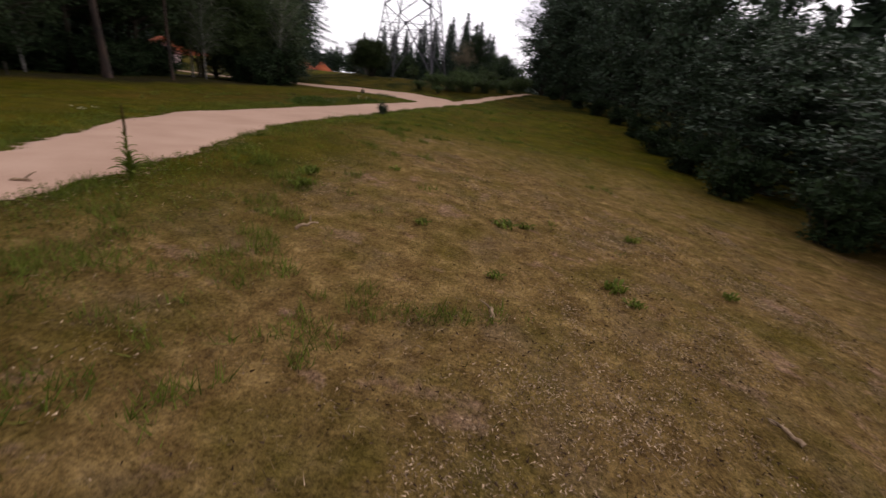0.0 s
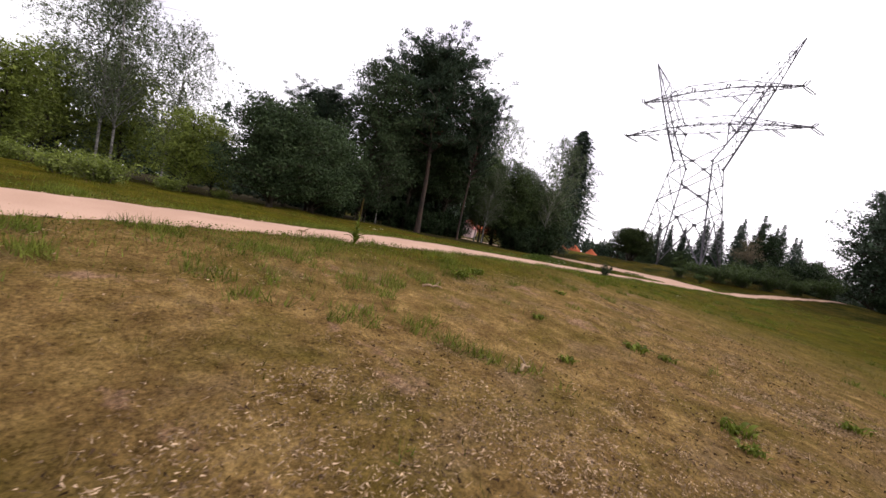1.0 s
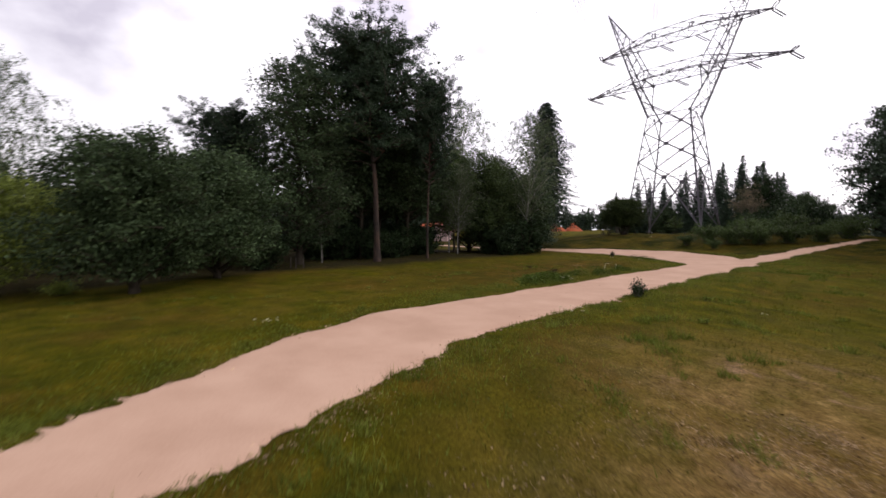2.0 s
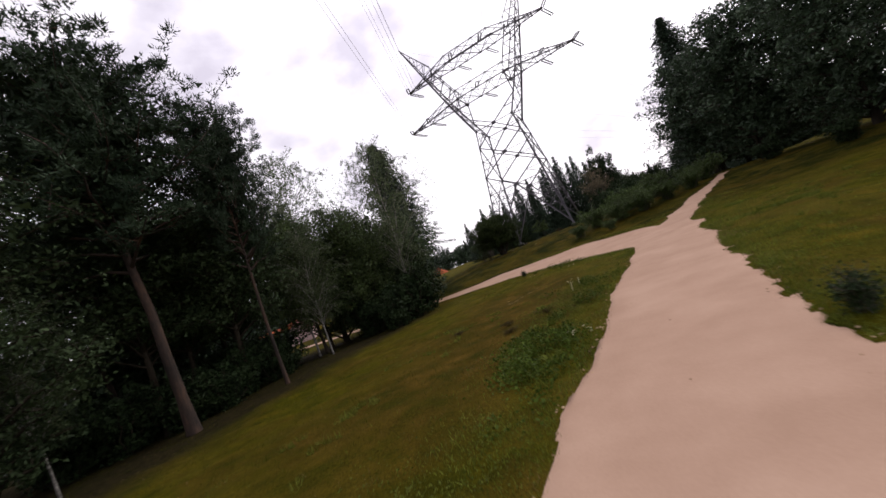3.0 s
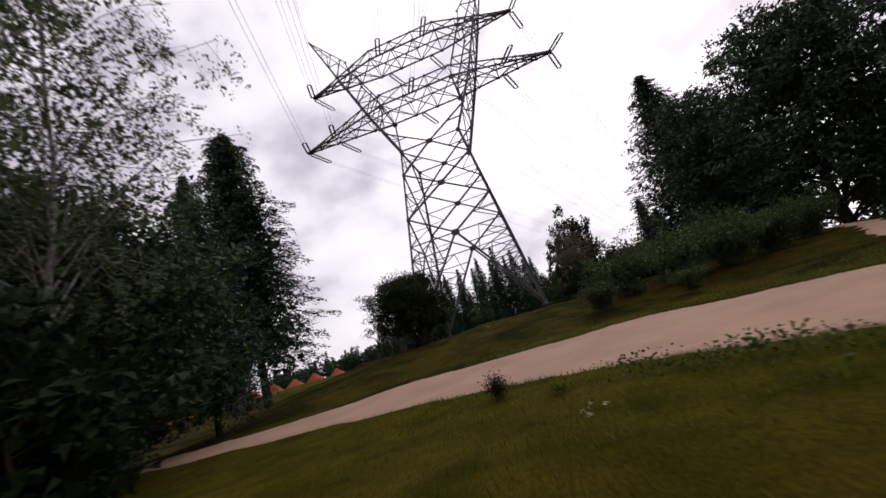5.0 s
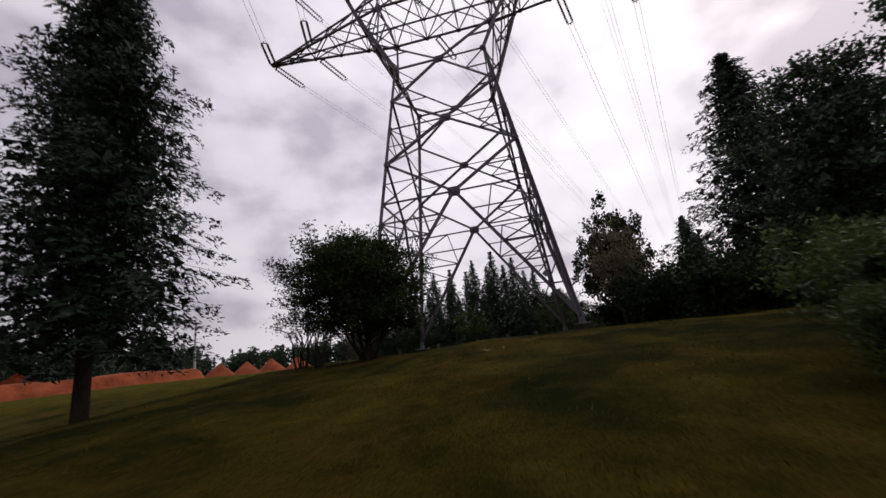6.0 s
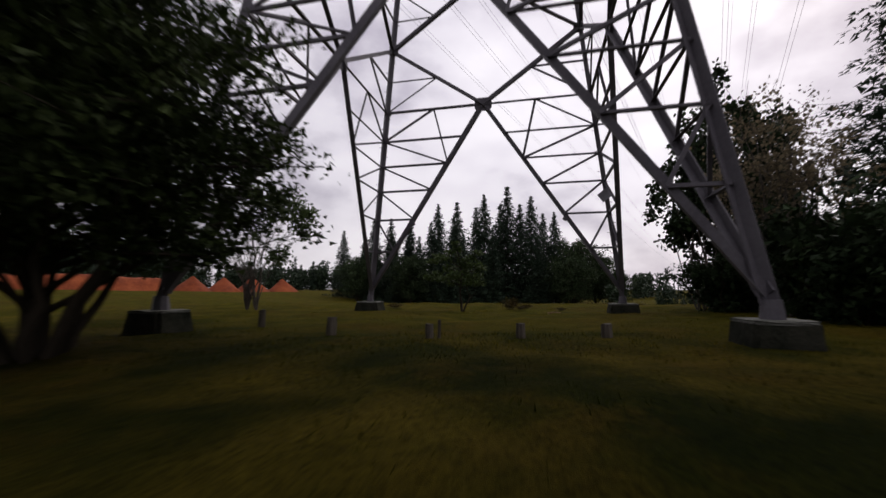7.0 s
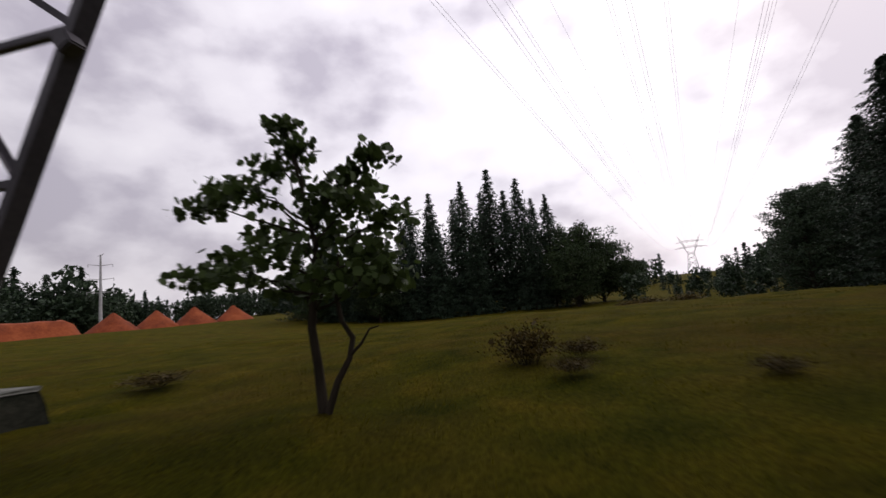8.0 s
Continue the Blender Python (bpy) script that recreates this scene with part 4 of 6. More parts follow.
    sg.matrix_local = pose(5.25, 4.85, 5.05, 0, -38, 12)
    for sx in (-1, 1):
        bm = bmesh.new()
        bmesh.ops.create_cube(bm, size=0.2)
        bmesh.ops.scale(bm, vec=(1, 1, 1.1), verts=bm.verts)
        bmesh.ops.bevel(bm, geom=list(bm.edges), offset=0.02, segments=2, affect="EDGES")
        bx = part("small_box", bm_mesh("small_box", bm, M_STEEL), py, "small grey steel box on the diagonal")
        bx.matrix_local = pose(sx * 3.62, 5.45, 4.2, 0, sx * 30, 0)
    return py


pylon = build_pylon()
far_at = LINE_OUT * 560.0
far_pylon = copy_thing(pylon, pose(far_at.x, far_at.y, ground_z(far_at.x, far_at.y) + 4.0, 0, 0, -20))
far_pylon["label"] = "distant grey lattice pylon beyond the woods"


def build_foundation(i, sx, sy):
    """A chamfered concrete block with a mossy skirt, its colour darkened for shade."""
    rng = random.Random(i)
    t = thing("concrete_foundation", "grey concrete pylon footing with mossy sides darkened for shade", "foundation", spot(sx * FOOT, sy * FOOT), 0, "pylon footings")
    wide, top = (0.92, 0.50) if sy < 0 else (1.1, 0.36)      # the two northern ones are broader and lower
    for name, w, z0, z1, mat in (("block", wide, -0.3, top - 0.06, M_MOSS_DIM), ("cap", wide - 0.02, top - 0.056, top, M_CONC)):
        bm = bmesh.new()
        bmesh.ops.create_cube(bm, size=1.0)
        bmesh.ops.scale(bm, vec=(w, w, z1 - z0), verts=bm.verts)
        bmesh.ops.translate(bm, vec=(0, 0, (z0 + z1) / 2), verts=bm.verts)
        for v in bm.verts:
            if v.co.z < 0:                                  # battered sides
                v.co.x, v.co.y = v.co.x * 1.18, v.co.y * 1.18
        bmesh.ops.bevel(bm, geom=[e for e in bm.edges if abs(e.verts[0].co.z - e.verts[1].co.z) > 0.05], offset=0.08, segments=3, affect="EDGES")
        bmesh.ops.subdivide_edges(bm, edges=list(bm.edges), cuts=2, use_grid_fill=True)
        for v in bm.verts:
            v.co += Vector((rng.uniform(-1, 1), rng.uniform(-1, 1), rng.uniform(-0.4, 0.4))) * 0.018
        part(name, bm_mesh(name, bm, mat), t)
    bm = bmesh.new()
    bmesh.ops.create_cone(bm, segments=8, radius1=0.19, radius2=0.15, depth=0.33, cap_ends=True)
    bmesh.ops.translate(bm, vec=(0, 0, top + 0.15), verts=bm.verts)
    part("shoe", bm_mesh("steel_shoe", bm, M_STEEL), t, "dark steel shoe of the leg")


for i, (sx, sy) in enumerate(((1, -1), (1, 1), (-1, 1), (-1, -1))):
    build_foundation(i, sx, sy)


def build_wires():
    for (x, z) in HANGERS + [(-PEAK, PEAK_Z), (PEAK, PEAK_Z)]:
        earth = z == PEAK_Z
        for line, sy, L, drop in ((LINE_IN, -1, 330.0, 3.0), (LINE_OUT, 1, 556.0, 0.0)):
            start = Vector((x, 0, z)) if earth else Vector((x, sy * arm_at(x, z)[0], arm_at(x, z)[1] - 0.45)) + line * 3.3
            end = Vector((x, 0, z + drop)) + line * L
            if sy > 0:
                end = Vector((far_at.x + x * math.cos(radians(20)), far_at.y - x * math.sin(radians(20)), z + far_pylon.location.z))
            sag = 9.0 if not earth else 6.0
            pts = []
            for k in range(41):
                t = k / 40
                p = start.lerp(end, t)
                p.z -= 4 * sag * t * (1 - t)
                pts.append(tuple(p))
            for off in ((-0.2, 0.2) if not earth else (0.0,)):
                side = Vector((line.y, -line.x, 0)) * off
                tb = Tubes()
                tb.add([tuple(Vector(p) + side) for p in pts], [0.015] * 41, 4)
                tagged(new("power_line", tb.mesh("power_line", M_WIRE)), "thin grey overhead conductor sagging from the pylon", "cable", "overhead lines")


build_wires()


# ---------------------------------------------------------------- wood on the west side of the path
W = "trees west of the path"
pine = plant("scots_pine", "tall scots pine with a bare reddish trunk", "pine tree",
             tree_meshes("pine", 11, 24.2, 7.4, 9.8, 0.29, 68, 0.27, 52000), M_PINEBARK, M_NEEDLE, spot(-8.6, -57.1), 200, W)
again(pine, -14.5, -68.5, 130, 0.62, "scots pine with a dark ragged crown at the wood's edge")
again(pine, -17.5, -56.0, 250, 0.7, "scots pine standing deeper in the wood")
again(pine, -7.6, -51.5, 75, 0.6, "scots pine with a slim bare trunk").scale = (0.42, 0.42, 0.84)
edge_oak = plant("oak_tree", "dense dark green oak with a round crown beside the path", "oak tree",
                 tree_meshes("oak", 22, 8.0, 3.8, 0.8, 0.22, 60, 0.18, 28000), M_BARK, M_OAK, spot(0.4, -77.1), 0, W, 0.94)
plant("oak_tree", "tall dark oak standing beside the pine", "oak tree",
      tree_meshes("oak", 24, 18.0, 5.0, 1.6, 0.28, 70, 0.21, 24000), M_BARK, M_OAK, spot(-9.6, -64.4), 40, W)
again(edge_oak, -3.2, -72.6, 100, 0.95, "dark oak with boughs down to the ground")
oak = plant("oak_tree", "oak filling the wood behind the pines", "oak tree",
            tree_meshes("oak", 21, 8.8, 4.3, 1.0, 0.22, 40, 0.25, 10500), M_BARK, M_OAK, spot(-13.0, -71.5), 200, W, 1.0)
again(oak, -11.8, -33.2, 65, 1.35, "dark oak at the corner of the wood")
again(oak, -14.8, -37.2, 165, 1.25, "dark oak at the corner of the wood")
again(oak, -13.0, -29.0, 285, 0.85, "dark oak at the corner of the wood")
again(oak, -10.6, -30.8, 25, 1.2, "dark oak at the corner of the wood")
high_oak = plant("oak_tree", "slender oak with a bare trunk under a dark crown", "oak tree",
                 tree_meshes("oak", 25, 14.5, 4.6, 4.6, 0.2, 52, 0.24, 14000), M_BARK, M_OAK, spot(-15.5, -52.0), 0, W)
again(high_oak, -17.5, -46.5, 75, 1.0, "slender oak in the depth of the wood")
again(high_oak, -16.4, -48.6, 160, 1.0, "slender oak rising above the birches")
again(high_oak, -14.6, -39.6, 250, 0.9, "slender oak among the birches")
again(high_oak, -21.5, -50.5, 330, 1.0, "slender oak in the depth of the wood")
again(high_oak, -12.6, -50.2, 20, 1.05, "slender oak with a dark crown behind the pines")
again(high_oak, -13.8, -55.6, 110, 1.1, "slender oak with a dark crown behind the pines")
birch = plant("birch_tree", "slender birch with white trunk and airy hanging leaves", "birch tree",
              tree_meshes("birch", 31, 19.0, 5.0, 5.0, 0.10, 50, 0.11, 19000), M_BIRCH, M_LEAF_BIRCH, spot(-6.6, -35.2), 0, W)
again(birch, -13.4, -42.6, 120, 0.86, "birch with a thin white trunk at the wood's edge")
again(birch, -11.9, -86.6, 200, 0.98, "white-stemmed birch among young trees")
again(birch, -11.5, -85.7, 330, 0.92, "white-stemmed birch among young trees")
again(birch, -9.5, -82.5, 70, 0.72, "small pale birch with thin foliage")
again(birch, -9.7, -62.3, 255, 0.6, "thin pale birch under the pines")
again(birch, -9.8, -44.7, 95, 0.62, "thin birch at the wood's edge")
again(birch, -17.2, -36.8, 15, 1.2, "birch with a leaning trunk in the wood")
slim = plant("young_tree", "light green young broadleaf tree beside the path", "tree",
             tree_meshes("oak", 41, 7.5, 2.9, 0.9, 0.11, 34, 0.18, 8000), M_BARK, M_LEAF_LIGHT, spot(-3.3, -81.8), 0, W, 0.78)
for x, y, a, s in ((-16.0, -85.0, 60, 1.3), (-9.5, -91.5, 250, 1.0), (-6.0, -95.0, 20, 1.1), (-17.0, -90.0, 300, 1.3), (-6.5, -79.5, 80, 0.75),
                   (6.0, -98.0, 200, 1.1), (-11.0, -96.0, 90, 1.1), (9.0, -100.0, 10, 1.1), (-15.0, -80.0, 140, 0.8)):
    again(slim, x, y, a, s)
tall = plant("young_tree", "tall mid-green broadleaf tree among the birches", "tree",
             tree_meshes("oak", 43, 13.4, 4.0, 2.6, 0.14, 54, 0.17, 21000), M_BARK, M_LEAF, spot(-13.2, -41.8), 35, W)
again(tall, -10.9, -37.9, 190, 1.0)
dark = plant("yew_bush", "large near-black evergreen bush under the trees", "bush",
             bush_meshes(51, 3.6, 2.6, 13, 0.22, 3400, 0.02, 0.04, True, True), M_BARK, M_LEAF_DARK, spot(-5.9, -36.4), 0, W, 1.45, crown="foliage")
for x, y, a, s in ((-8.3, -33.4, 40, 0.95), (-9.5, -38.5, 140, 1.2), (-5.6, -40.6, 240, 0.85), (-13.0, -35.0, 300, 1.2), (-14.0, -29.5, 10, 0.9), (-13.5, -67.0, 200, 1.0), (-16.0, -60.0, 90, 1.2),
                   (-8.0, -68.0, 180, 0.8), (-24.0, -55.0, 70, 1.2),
                   # added near-black fill for the shade under the canopy; also closes light gaps
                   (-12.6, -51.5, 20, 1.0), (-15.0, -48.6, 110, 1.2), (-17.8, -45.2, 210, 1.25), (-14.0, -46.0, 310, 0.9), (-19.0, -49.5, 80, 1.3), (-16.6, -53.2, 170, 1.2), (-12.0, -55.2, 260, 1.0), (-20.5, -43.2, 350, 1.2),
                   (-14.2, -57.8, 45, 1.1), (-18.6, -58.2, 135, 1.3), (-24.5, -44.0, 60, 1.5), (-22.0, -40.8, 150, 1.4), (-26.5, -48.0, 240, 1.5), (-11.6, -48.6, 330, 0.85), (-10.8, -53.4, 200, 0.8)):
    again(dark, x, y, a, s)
cone_tree = plant("spruce_tree", "tall dark spruce with drooping boughs", "spruce tree",
                  spruce_meshes(61, 22.4, 7.0, 2.2, 0.32, 0.46, 0.32, 0.32, 0.66, 8.0, 13), M_BARK, M_SPRUCE, spot(27.8, 35.6), 300, "spruces", 0.75)
plant("spruce_tree", "tall dark spruce with drooping boughs over a bare lower trunk", "spruce tree",
      spruce_meshes(62, 26.0, 6.3, 4.6, 0.36, 0.46, 0.32, 0.42, 0.42, 10.5, 15), M_BARK, M_SPRUCE, spot(-17.9, -12.6), 0, "spruces")
again(cone_tree, -15.5, -30.0, 120, 0.6, "dark spruce at the corner of the wood")
again(cone_tree, -10.6, -25.8, 250, 0.6, "dark spruce at the corner of the wood").scale = (0.5, 0.5, 0.62)
hedge = plant("bramble_bush", "low pale green bramble and fern thicket", "bush",
              bush_meshes(71, 1.0, 1.5, 18, 0.11, 2300, 0.0, 0.012), M_TWIG, M_LEAF_LIGHT, spot(6.8, -86.4), 0, "thickets by the path", crown="foliage")
for x, y, a, s in ((4.0, -87.6, 50, 1.1), (-0.5, -83.0, 270, 0.8), (-2.4, -79.6, 30, 0.6), (-5.5, -86.0, 160, 1.2), (-4.0, -90.5, 200, 1.2)):
    again(hedge, x, y, a, s)

# ---------------------------------------------------------------- wood on the east side
E_ = "trees east of the meadow"
beech = plant("beech_tree", "tall dark beech with foliage down to the ground", "beech tree",
              tree_meshes("oak", 81, 21.0, 6.2, 0.9, 0.36, 60, 0.40, 12500), M_BARK, M_BEECH, spot(30.5, -4.5), 0, E_)
for x, y, a, s in ((36.5, -16.5, 60, 0.95), (38.5, -28.0, 130, 0.85), (41.0, -38.0, 220, 0.85), (49.0, -33.0, 20, 0.75), (38.0, -3.5, 100, 1.05), (46.0, -13.0, 170, 1.05),
                   (34.0, 12.0, 190, 0.95), (26.6, 4.5, 215, 0.9), (32.5, 13.0, 330, 0.8)):
    again(beech, x, y, a, s)
for x, y, a, h in ((41.5, -47.5, 300, 0.54), (42.0, -57.0, 20, 0.46), (44.0, -66.5, 200, 0.44), (47.0, -76.0, 80, 0.44), (51.0, -51.0, 250, 0.5), (52.0, -64.0, 110, 0.47)):
    again(beech, x, y, a, h, "low dark beech with foliage down to the ground").scale = (0.85, 0.85, h)
for x, y, a, s in ((27.0, 46.0, 15, 0.5), (33.0, 53.0, 140, 0.6), (38.0, 62.0, 80, 0.7)):
    again(beech, x, y, a, s, "dark broadleaf tree at the meadow's far edge")
for x, y, a, s in ((29.8, 18.3, 200, 1.35), (33.0, 46.0, 10, 0.75)):
    again(cone_tree, x, y, a, s, "dark spruce with drooping boughs beside the beeches").scale = (s * 1.12, s * 1.12, s)
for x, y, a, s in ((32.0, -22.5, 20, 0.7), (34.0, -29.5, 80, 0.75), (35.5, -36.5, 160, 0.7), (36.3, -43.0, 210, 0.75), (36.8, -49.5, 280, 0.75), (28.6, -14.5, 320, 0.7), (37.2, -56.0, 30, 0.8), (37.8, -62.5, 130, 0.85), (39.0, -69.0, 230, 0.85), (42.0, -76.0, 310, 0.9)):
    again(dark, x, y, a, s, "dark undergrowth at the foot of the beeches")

# ---------------------------------------------------------------- bushes between the path and the pylon
mid = plant("hazel_bush", "rounded mid-green hazel bush", "bush",
            bush_meshes(91, 2.5, 1.9, 18, 0.115, 6500, 0.0, 0.02, True, True), M_TWIG, M_LEAF_MID, spot(10.2, -19.5), 0, "bushes on the knoll", crown="foliage")
for x, y, a, s in ((12.8, -20.5, 40, 0.95), (15.4, -20.0, 110, 1.05), (18.0, -18.5, 190, 0.95), (20.6, -16.8, 260, 0.9), (13.8, -16.0, 330, 1.2), (17.6, -13.0, 75, 1.35), (22.8, -12.2, 140, 1.15), (8.4, -22.0, 220, 0.6), (11.8, -24.0, 20, 0.45)):
    again(mid, x, y, a, s)
for x, y, a, s in ((13.5, -3.6, 60, 1.1), (11.2, 1.5, 170, 1.0), (18.5, -2.0, 280, 1.2), (16.0, -4.5, 20, 0.9)):
    again(dark, x, y, a, s, "dark dense bush beside the pylon footing")
thorn_wood, thorn_leaves = tree_meshes("oak", 103, 6.0, 3.8, 1.2, 0.13, 74, 0.13, 50000, 0.62)
for k in range(9):                                           # several stems rise from one root
    a = k * 2.39996
    thorn_wood.add(curve_pts((0.25 * math.cos(a), 0.25 * math.sin(a), -0.15), (1.5 * math.cos(a), 1.5 * math.sin(a), 2.5), -0.15, 6, np.random.default_rng(k), 0.06), np.linspace(0.085, 0.03, 6), 6)
plant("hawthorn_bush", "broad round-crowned hawthorn on several crooked stems", "bush", (thorn_wood, thorn_leaves), M_BARK, M_HAW, spot(-4.75, -9.2), 0, "bushes on the knoll", crown="foliage")
twiggy = plant("elder_bush", "half-bare elder with thin crooked stems", "bush",
               bush_meshes(111, 3.9, 1.5, 7, 0.12, 900, 0.55, 0.045, False), M_BARK, M_HAW, spot(-7.9, -10.1), 0, "bushes on the knoll", crown="foliage")
again(twiggy, -6.6, -10.7, 120, 0.8)


def build_rowan():
    """A fan of thin bare stems with leafy clumps at the tips of some."""
    rng = np.random.default_rng(121)
    t = thing("rowan_tree", "small rowan with a fan of bare stems and a leafy top", "small tree", spot(-11.6, 3.9), 11, "small trees round the pylon")
    tips = [(-0.1, 0.2, 5.9, 0.30), (0.35, -0.2, 5.5, 0.34), (0.95, 0.3, 5.5, 0.42), (1.45, 0.0, 5.1, 0.46), (1.95, 0.4, 5.3, 0.42), (1.7, -0.4, 4.8, 0.42), (2.45, 0.1, 4.7, 0.40), (2.95, -0.2, 4.5, 0.34), (2.3, 0.3, 4.1, 0.28),
            (2.7, 0.1, 3.7, 0.22), (1.6, 0.2, 2.6, 0.30), (1.2, -0.1, 2.5, 0.24)]
    c = []
    for k in range(30):
        leafy = k < len(tips)
        if leafy:
            x, y, z, r = tips[k]
        else:
            a, z, r = rng.uniform(0, 6.283), rng.uniform(3.2, 4.9), 0.0
            x, y = math.cos(a) * rng.uniform(0.4, 2.0) - 0.5, math.sin(a) * 1.6
        foot = (0.0 if k % 3 else 0.45, 0.1 * (k % 2), -0.1)
        pts = curve_pts(foot, (x, y, z), 0.0, 8, rng, 0.05)
        bow = np.sin(np.linspace(0, 1, 8) * np.pi)
        pts[:, 0] -= 0.22 * bow * x
        pts[:, 1] -= 0.22 * bow * y
        tb = Tubes()
        tb.add(pts, np.linspace(0.045 if k < 5 else 0.03, 0.006, 8), 5)
        for q in range(4):
            j = rng.integers(3, 7)
            d = rng.normal(size=3) * 0.28
            d[2] = abs(d[2]) + 0.35
            tb.add(np.array([pts[j], pts[j] + d * 0.5, pts[j] + d]), [0.010, 0.008, 0.003], 4)
        part("stem", tb.mesh("rowan_stem", M_TWIG), t)
        if leafy:
            c.append(np.array((x, y, z)) + scatter(rng, int(700 * r)) * np.array([r, r, r * 1.0]) * 0.82)
    v, f = leaf_cards(rng, np.concatenate(c), 0.15, 0.7, 0.3, full=True)
    part("foliage", np_mesh("rowan_leaves", v, f, M_LEAF), t)


build_rowan()
airy = plant("willow_bush", "tall thin-leaved willow bush with many upright stems", "bush",
             bush_meshes(131, 8.8, 2.5, 28, 0.11, 4000, 0.42, 0.03, False, False, True), M_TWIG, M_WILLOW, spot(10.4, 2.4), 0, "small trees round the pylon", crown="foliage")
big_leaf = plant("lilac_bush", "large-leaved lilac bush beside the far footing", "bush",
                 bush_meshes(141, 8.2, 2.6, 16, 0.19, 6200, 0.3, 0.04, False, False, True), M_TWIG, M_LEAF_DARK, spot(9.9, 7.2), 0, "small trees round the pylon", crown="foliage")
big_leaf.scale = (1.0, 1.0, 1.15)
again(big_leaf, 11.9, 8.0, 140, 1.08, "large-leaved lilac bush crowding behind another").scale = (1.15, 1.15, 1.4)
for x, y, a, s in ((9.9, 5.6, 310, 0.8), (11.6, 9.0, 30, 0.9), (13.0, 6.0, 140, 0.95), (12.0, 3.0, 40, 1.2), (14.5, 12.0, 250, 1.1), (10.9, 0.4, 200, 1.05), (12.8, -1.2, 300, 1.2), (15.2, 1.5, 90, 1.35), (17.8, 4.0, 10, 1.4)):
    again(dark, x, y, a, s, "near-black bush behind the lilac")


def build_sapling():
    """A little lime tree on crooked stems, its leaves in flat tiers with gaps between."""
    rng = np.random.default_rng(151)
    t = thing("lime_sapling", "young lime tree with two crooked stems and broad leaves", "small tree", spot(-1.34, 6.4), 0, "small trees round the pylon", scale=1.09)
    main = Tubes()
    main.add(np.array([(0, 0, -0.1), (-0.03, 0, 0.35), (-0.09, 0.02, 0.75), (-0.05, 0.05, 1.2), (-0.02, 0.08, 1.6), (-0.12, 0.05, 2.2), (-0.28, 0.02, 3.05)]), [0.058, 0.05, 0.046, 0.04, 0.032, 0.02, 0.008], 8)
    part("trunk", main.mesh("lime_trunk", M_BARK), t)
    side = Tubes()
    side.add(np.array([(0.08, -0.05, -0.1), (0.2, -0.05, 0.2), (0.34, -0.04, 0.42), (0.38, -0.02, 0.62), (0.26, 0.0, 0.8), (0.2, 0.02, 1.1), (0.28, 0.0, 1.5)]), [0.042, 0.036, 0.03, 0.03, 0.026, 0.022, 0.012], 7)
    part("stem", side.mesh("lime_stem", M_BARK), t)
    spur = Tubes()
    spur.add(np.array([(0.35, -0.04, 0.45), (0.48, -0.05, 0.56), (0.58, -0.05, 0.7), (0.68, -0.05, 0.72)]), [0.02, 0.016, 0.012, 0.006], 5)
    part("stem", spur.mesh("lime_spur", M_BARK), t)
    tiers = [(-1.5, 0.1, 1.42, 0.26), (-1.2, 0.3, 1.62, 0.25), (-1.35, 0.0, 2.2, 0.25), (-1.1, 0.2, 2.4, 0.28), (-0.75, -0.1, 2.3, 0.3), (-0.55, 0.2, 2.62, 0.25), (-0.3, 0.0, 3.0, 0.18), (-0.22, 0.1, 2.75, 0.2),
             (0.1, 0.2, 2.2, 0.28), (0.4, 0.1, 2.35, 0.24), (0.72, 0.1, 2.55, 0.22), (0.6, -0.2, 2.0, 0.3), (0.85, 0.1, 1.85, 0.24), (0.2, 0.3, 1.75, 0.34), (0.65, 0.0, 1.45, 0.34), (-0.6, 0.2, 1.85, 0.3),
             (-0.85, -0.2, 1.35, 0.3), (-0.25, -0.3, 1.55, 0.34), (0.1, 0.4, 1.35, 0.34), (0.35, -0.3, 1.2, 0.34), (-0.45, 0.3, 1.2, 0.3), (0.0, 0.1, 2.0, 0.3), (0.85, -0.1, 1.2, 0.26)]
    c = []
    for x, y, z, r in tiers:
        p0 = np.array((-0.05, 0.05, min(z * 0.78, 1.9)))
        pts = curve_pts(p0, (x, y, z), 0.06, 6, rng, 0.03)
        br = Tubes()
        br.add(pts, np.linspace(0.017, 0.005, 6), 5)
        part("branch", br.mesh("lime_branch", M_BARK), t)
        c.append(np.array((x, y, z)) + scatter(rng, 110) * np.array([r, r, r * 0.5]) * 0.6)
        c.append(pts[rng.integers(2, 6, 10)] + scatter(rng, 10) * 0.06)
    c = np.concatenate(c)
    v, f = leaf_cards(rng, c, 0.098, 0.85, 0.3, full=True)
    part("foliage", np_mesh("lime_leaves", v, f, M_LEAF_MID), t)


build_sapling()

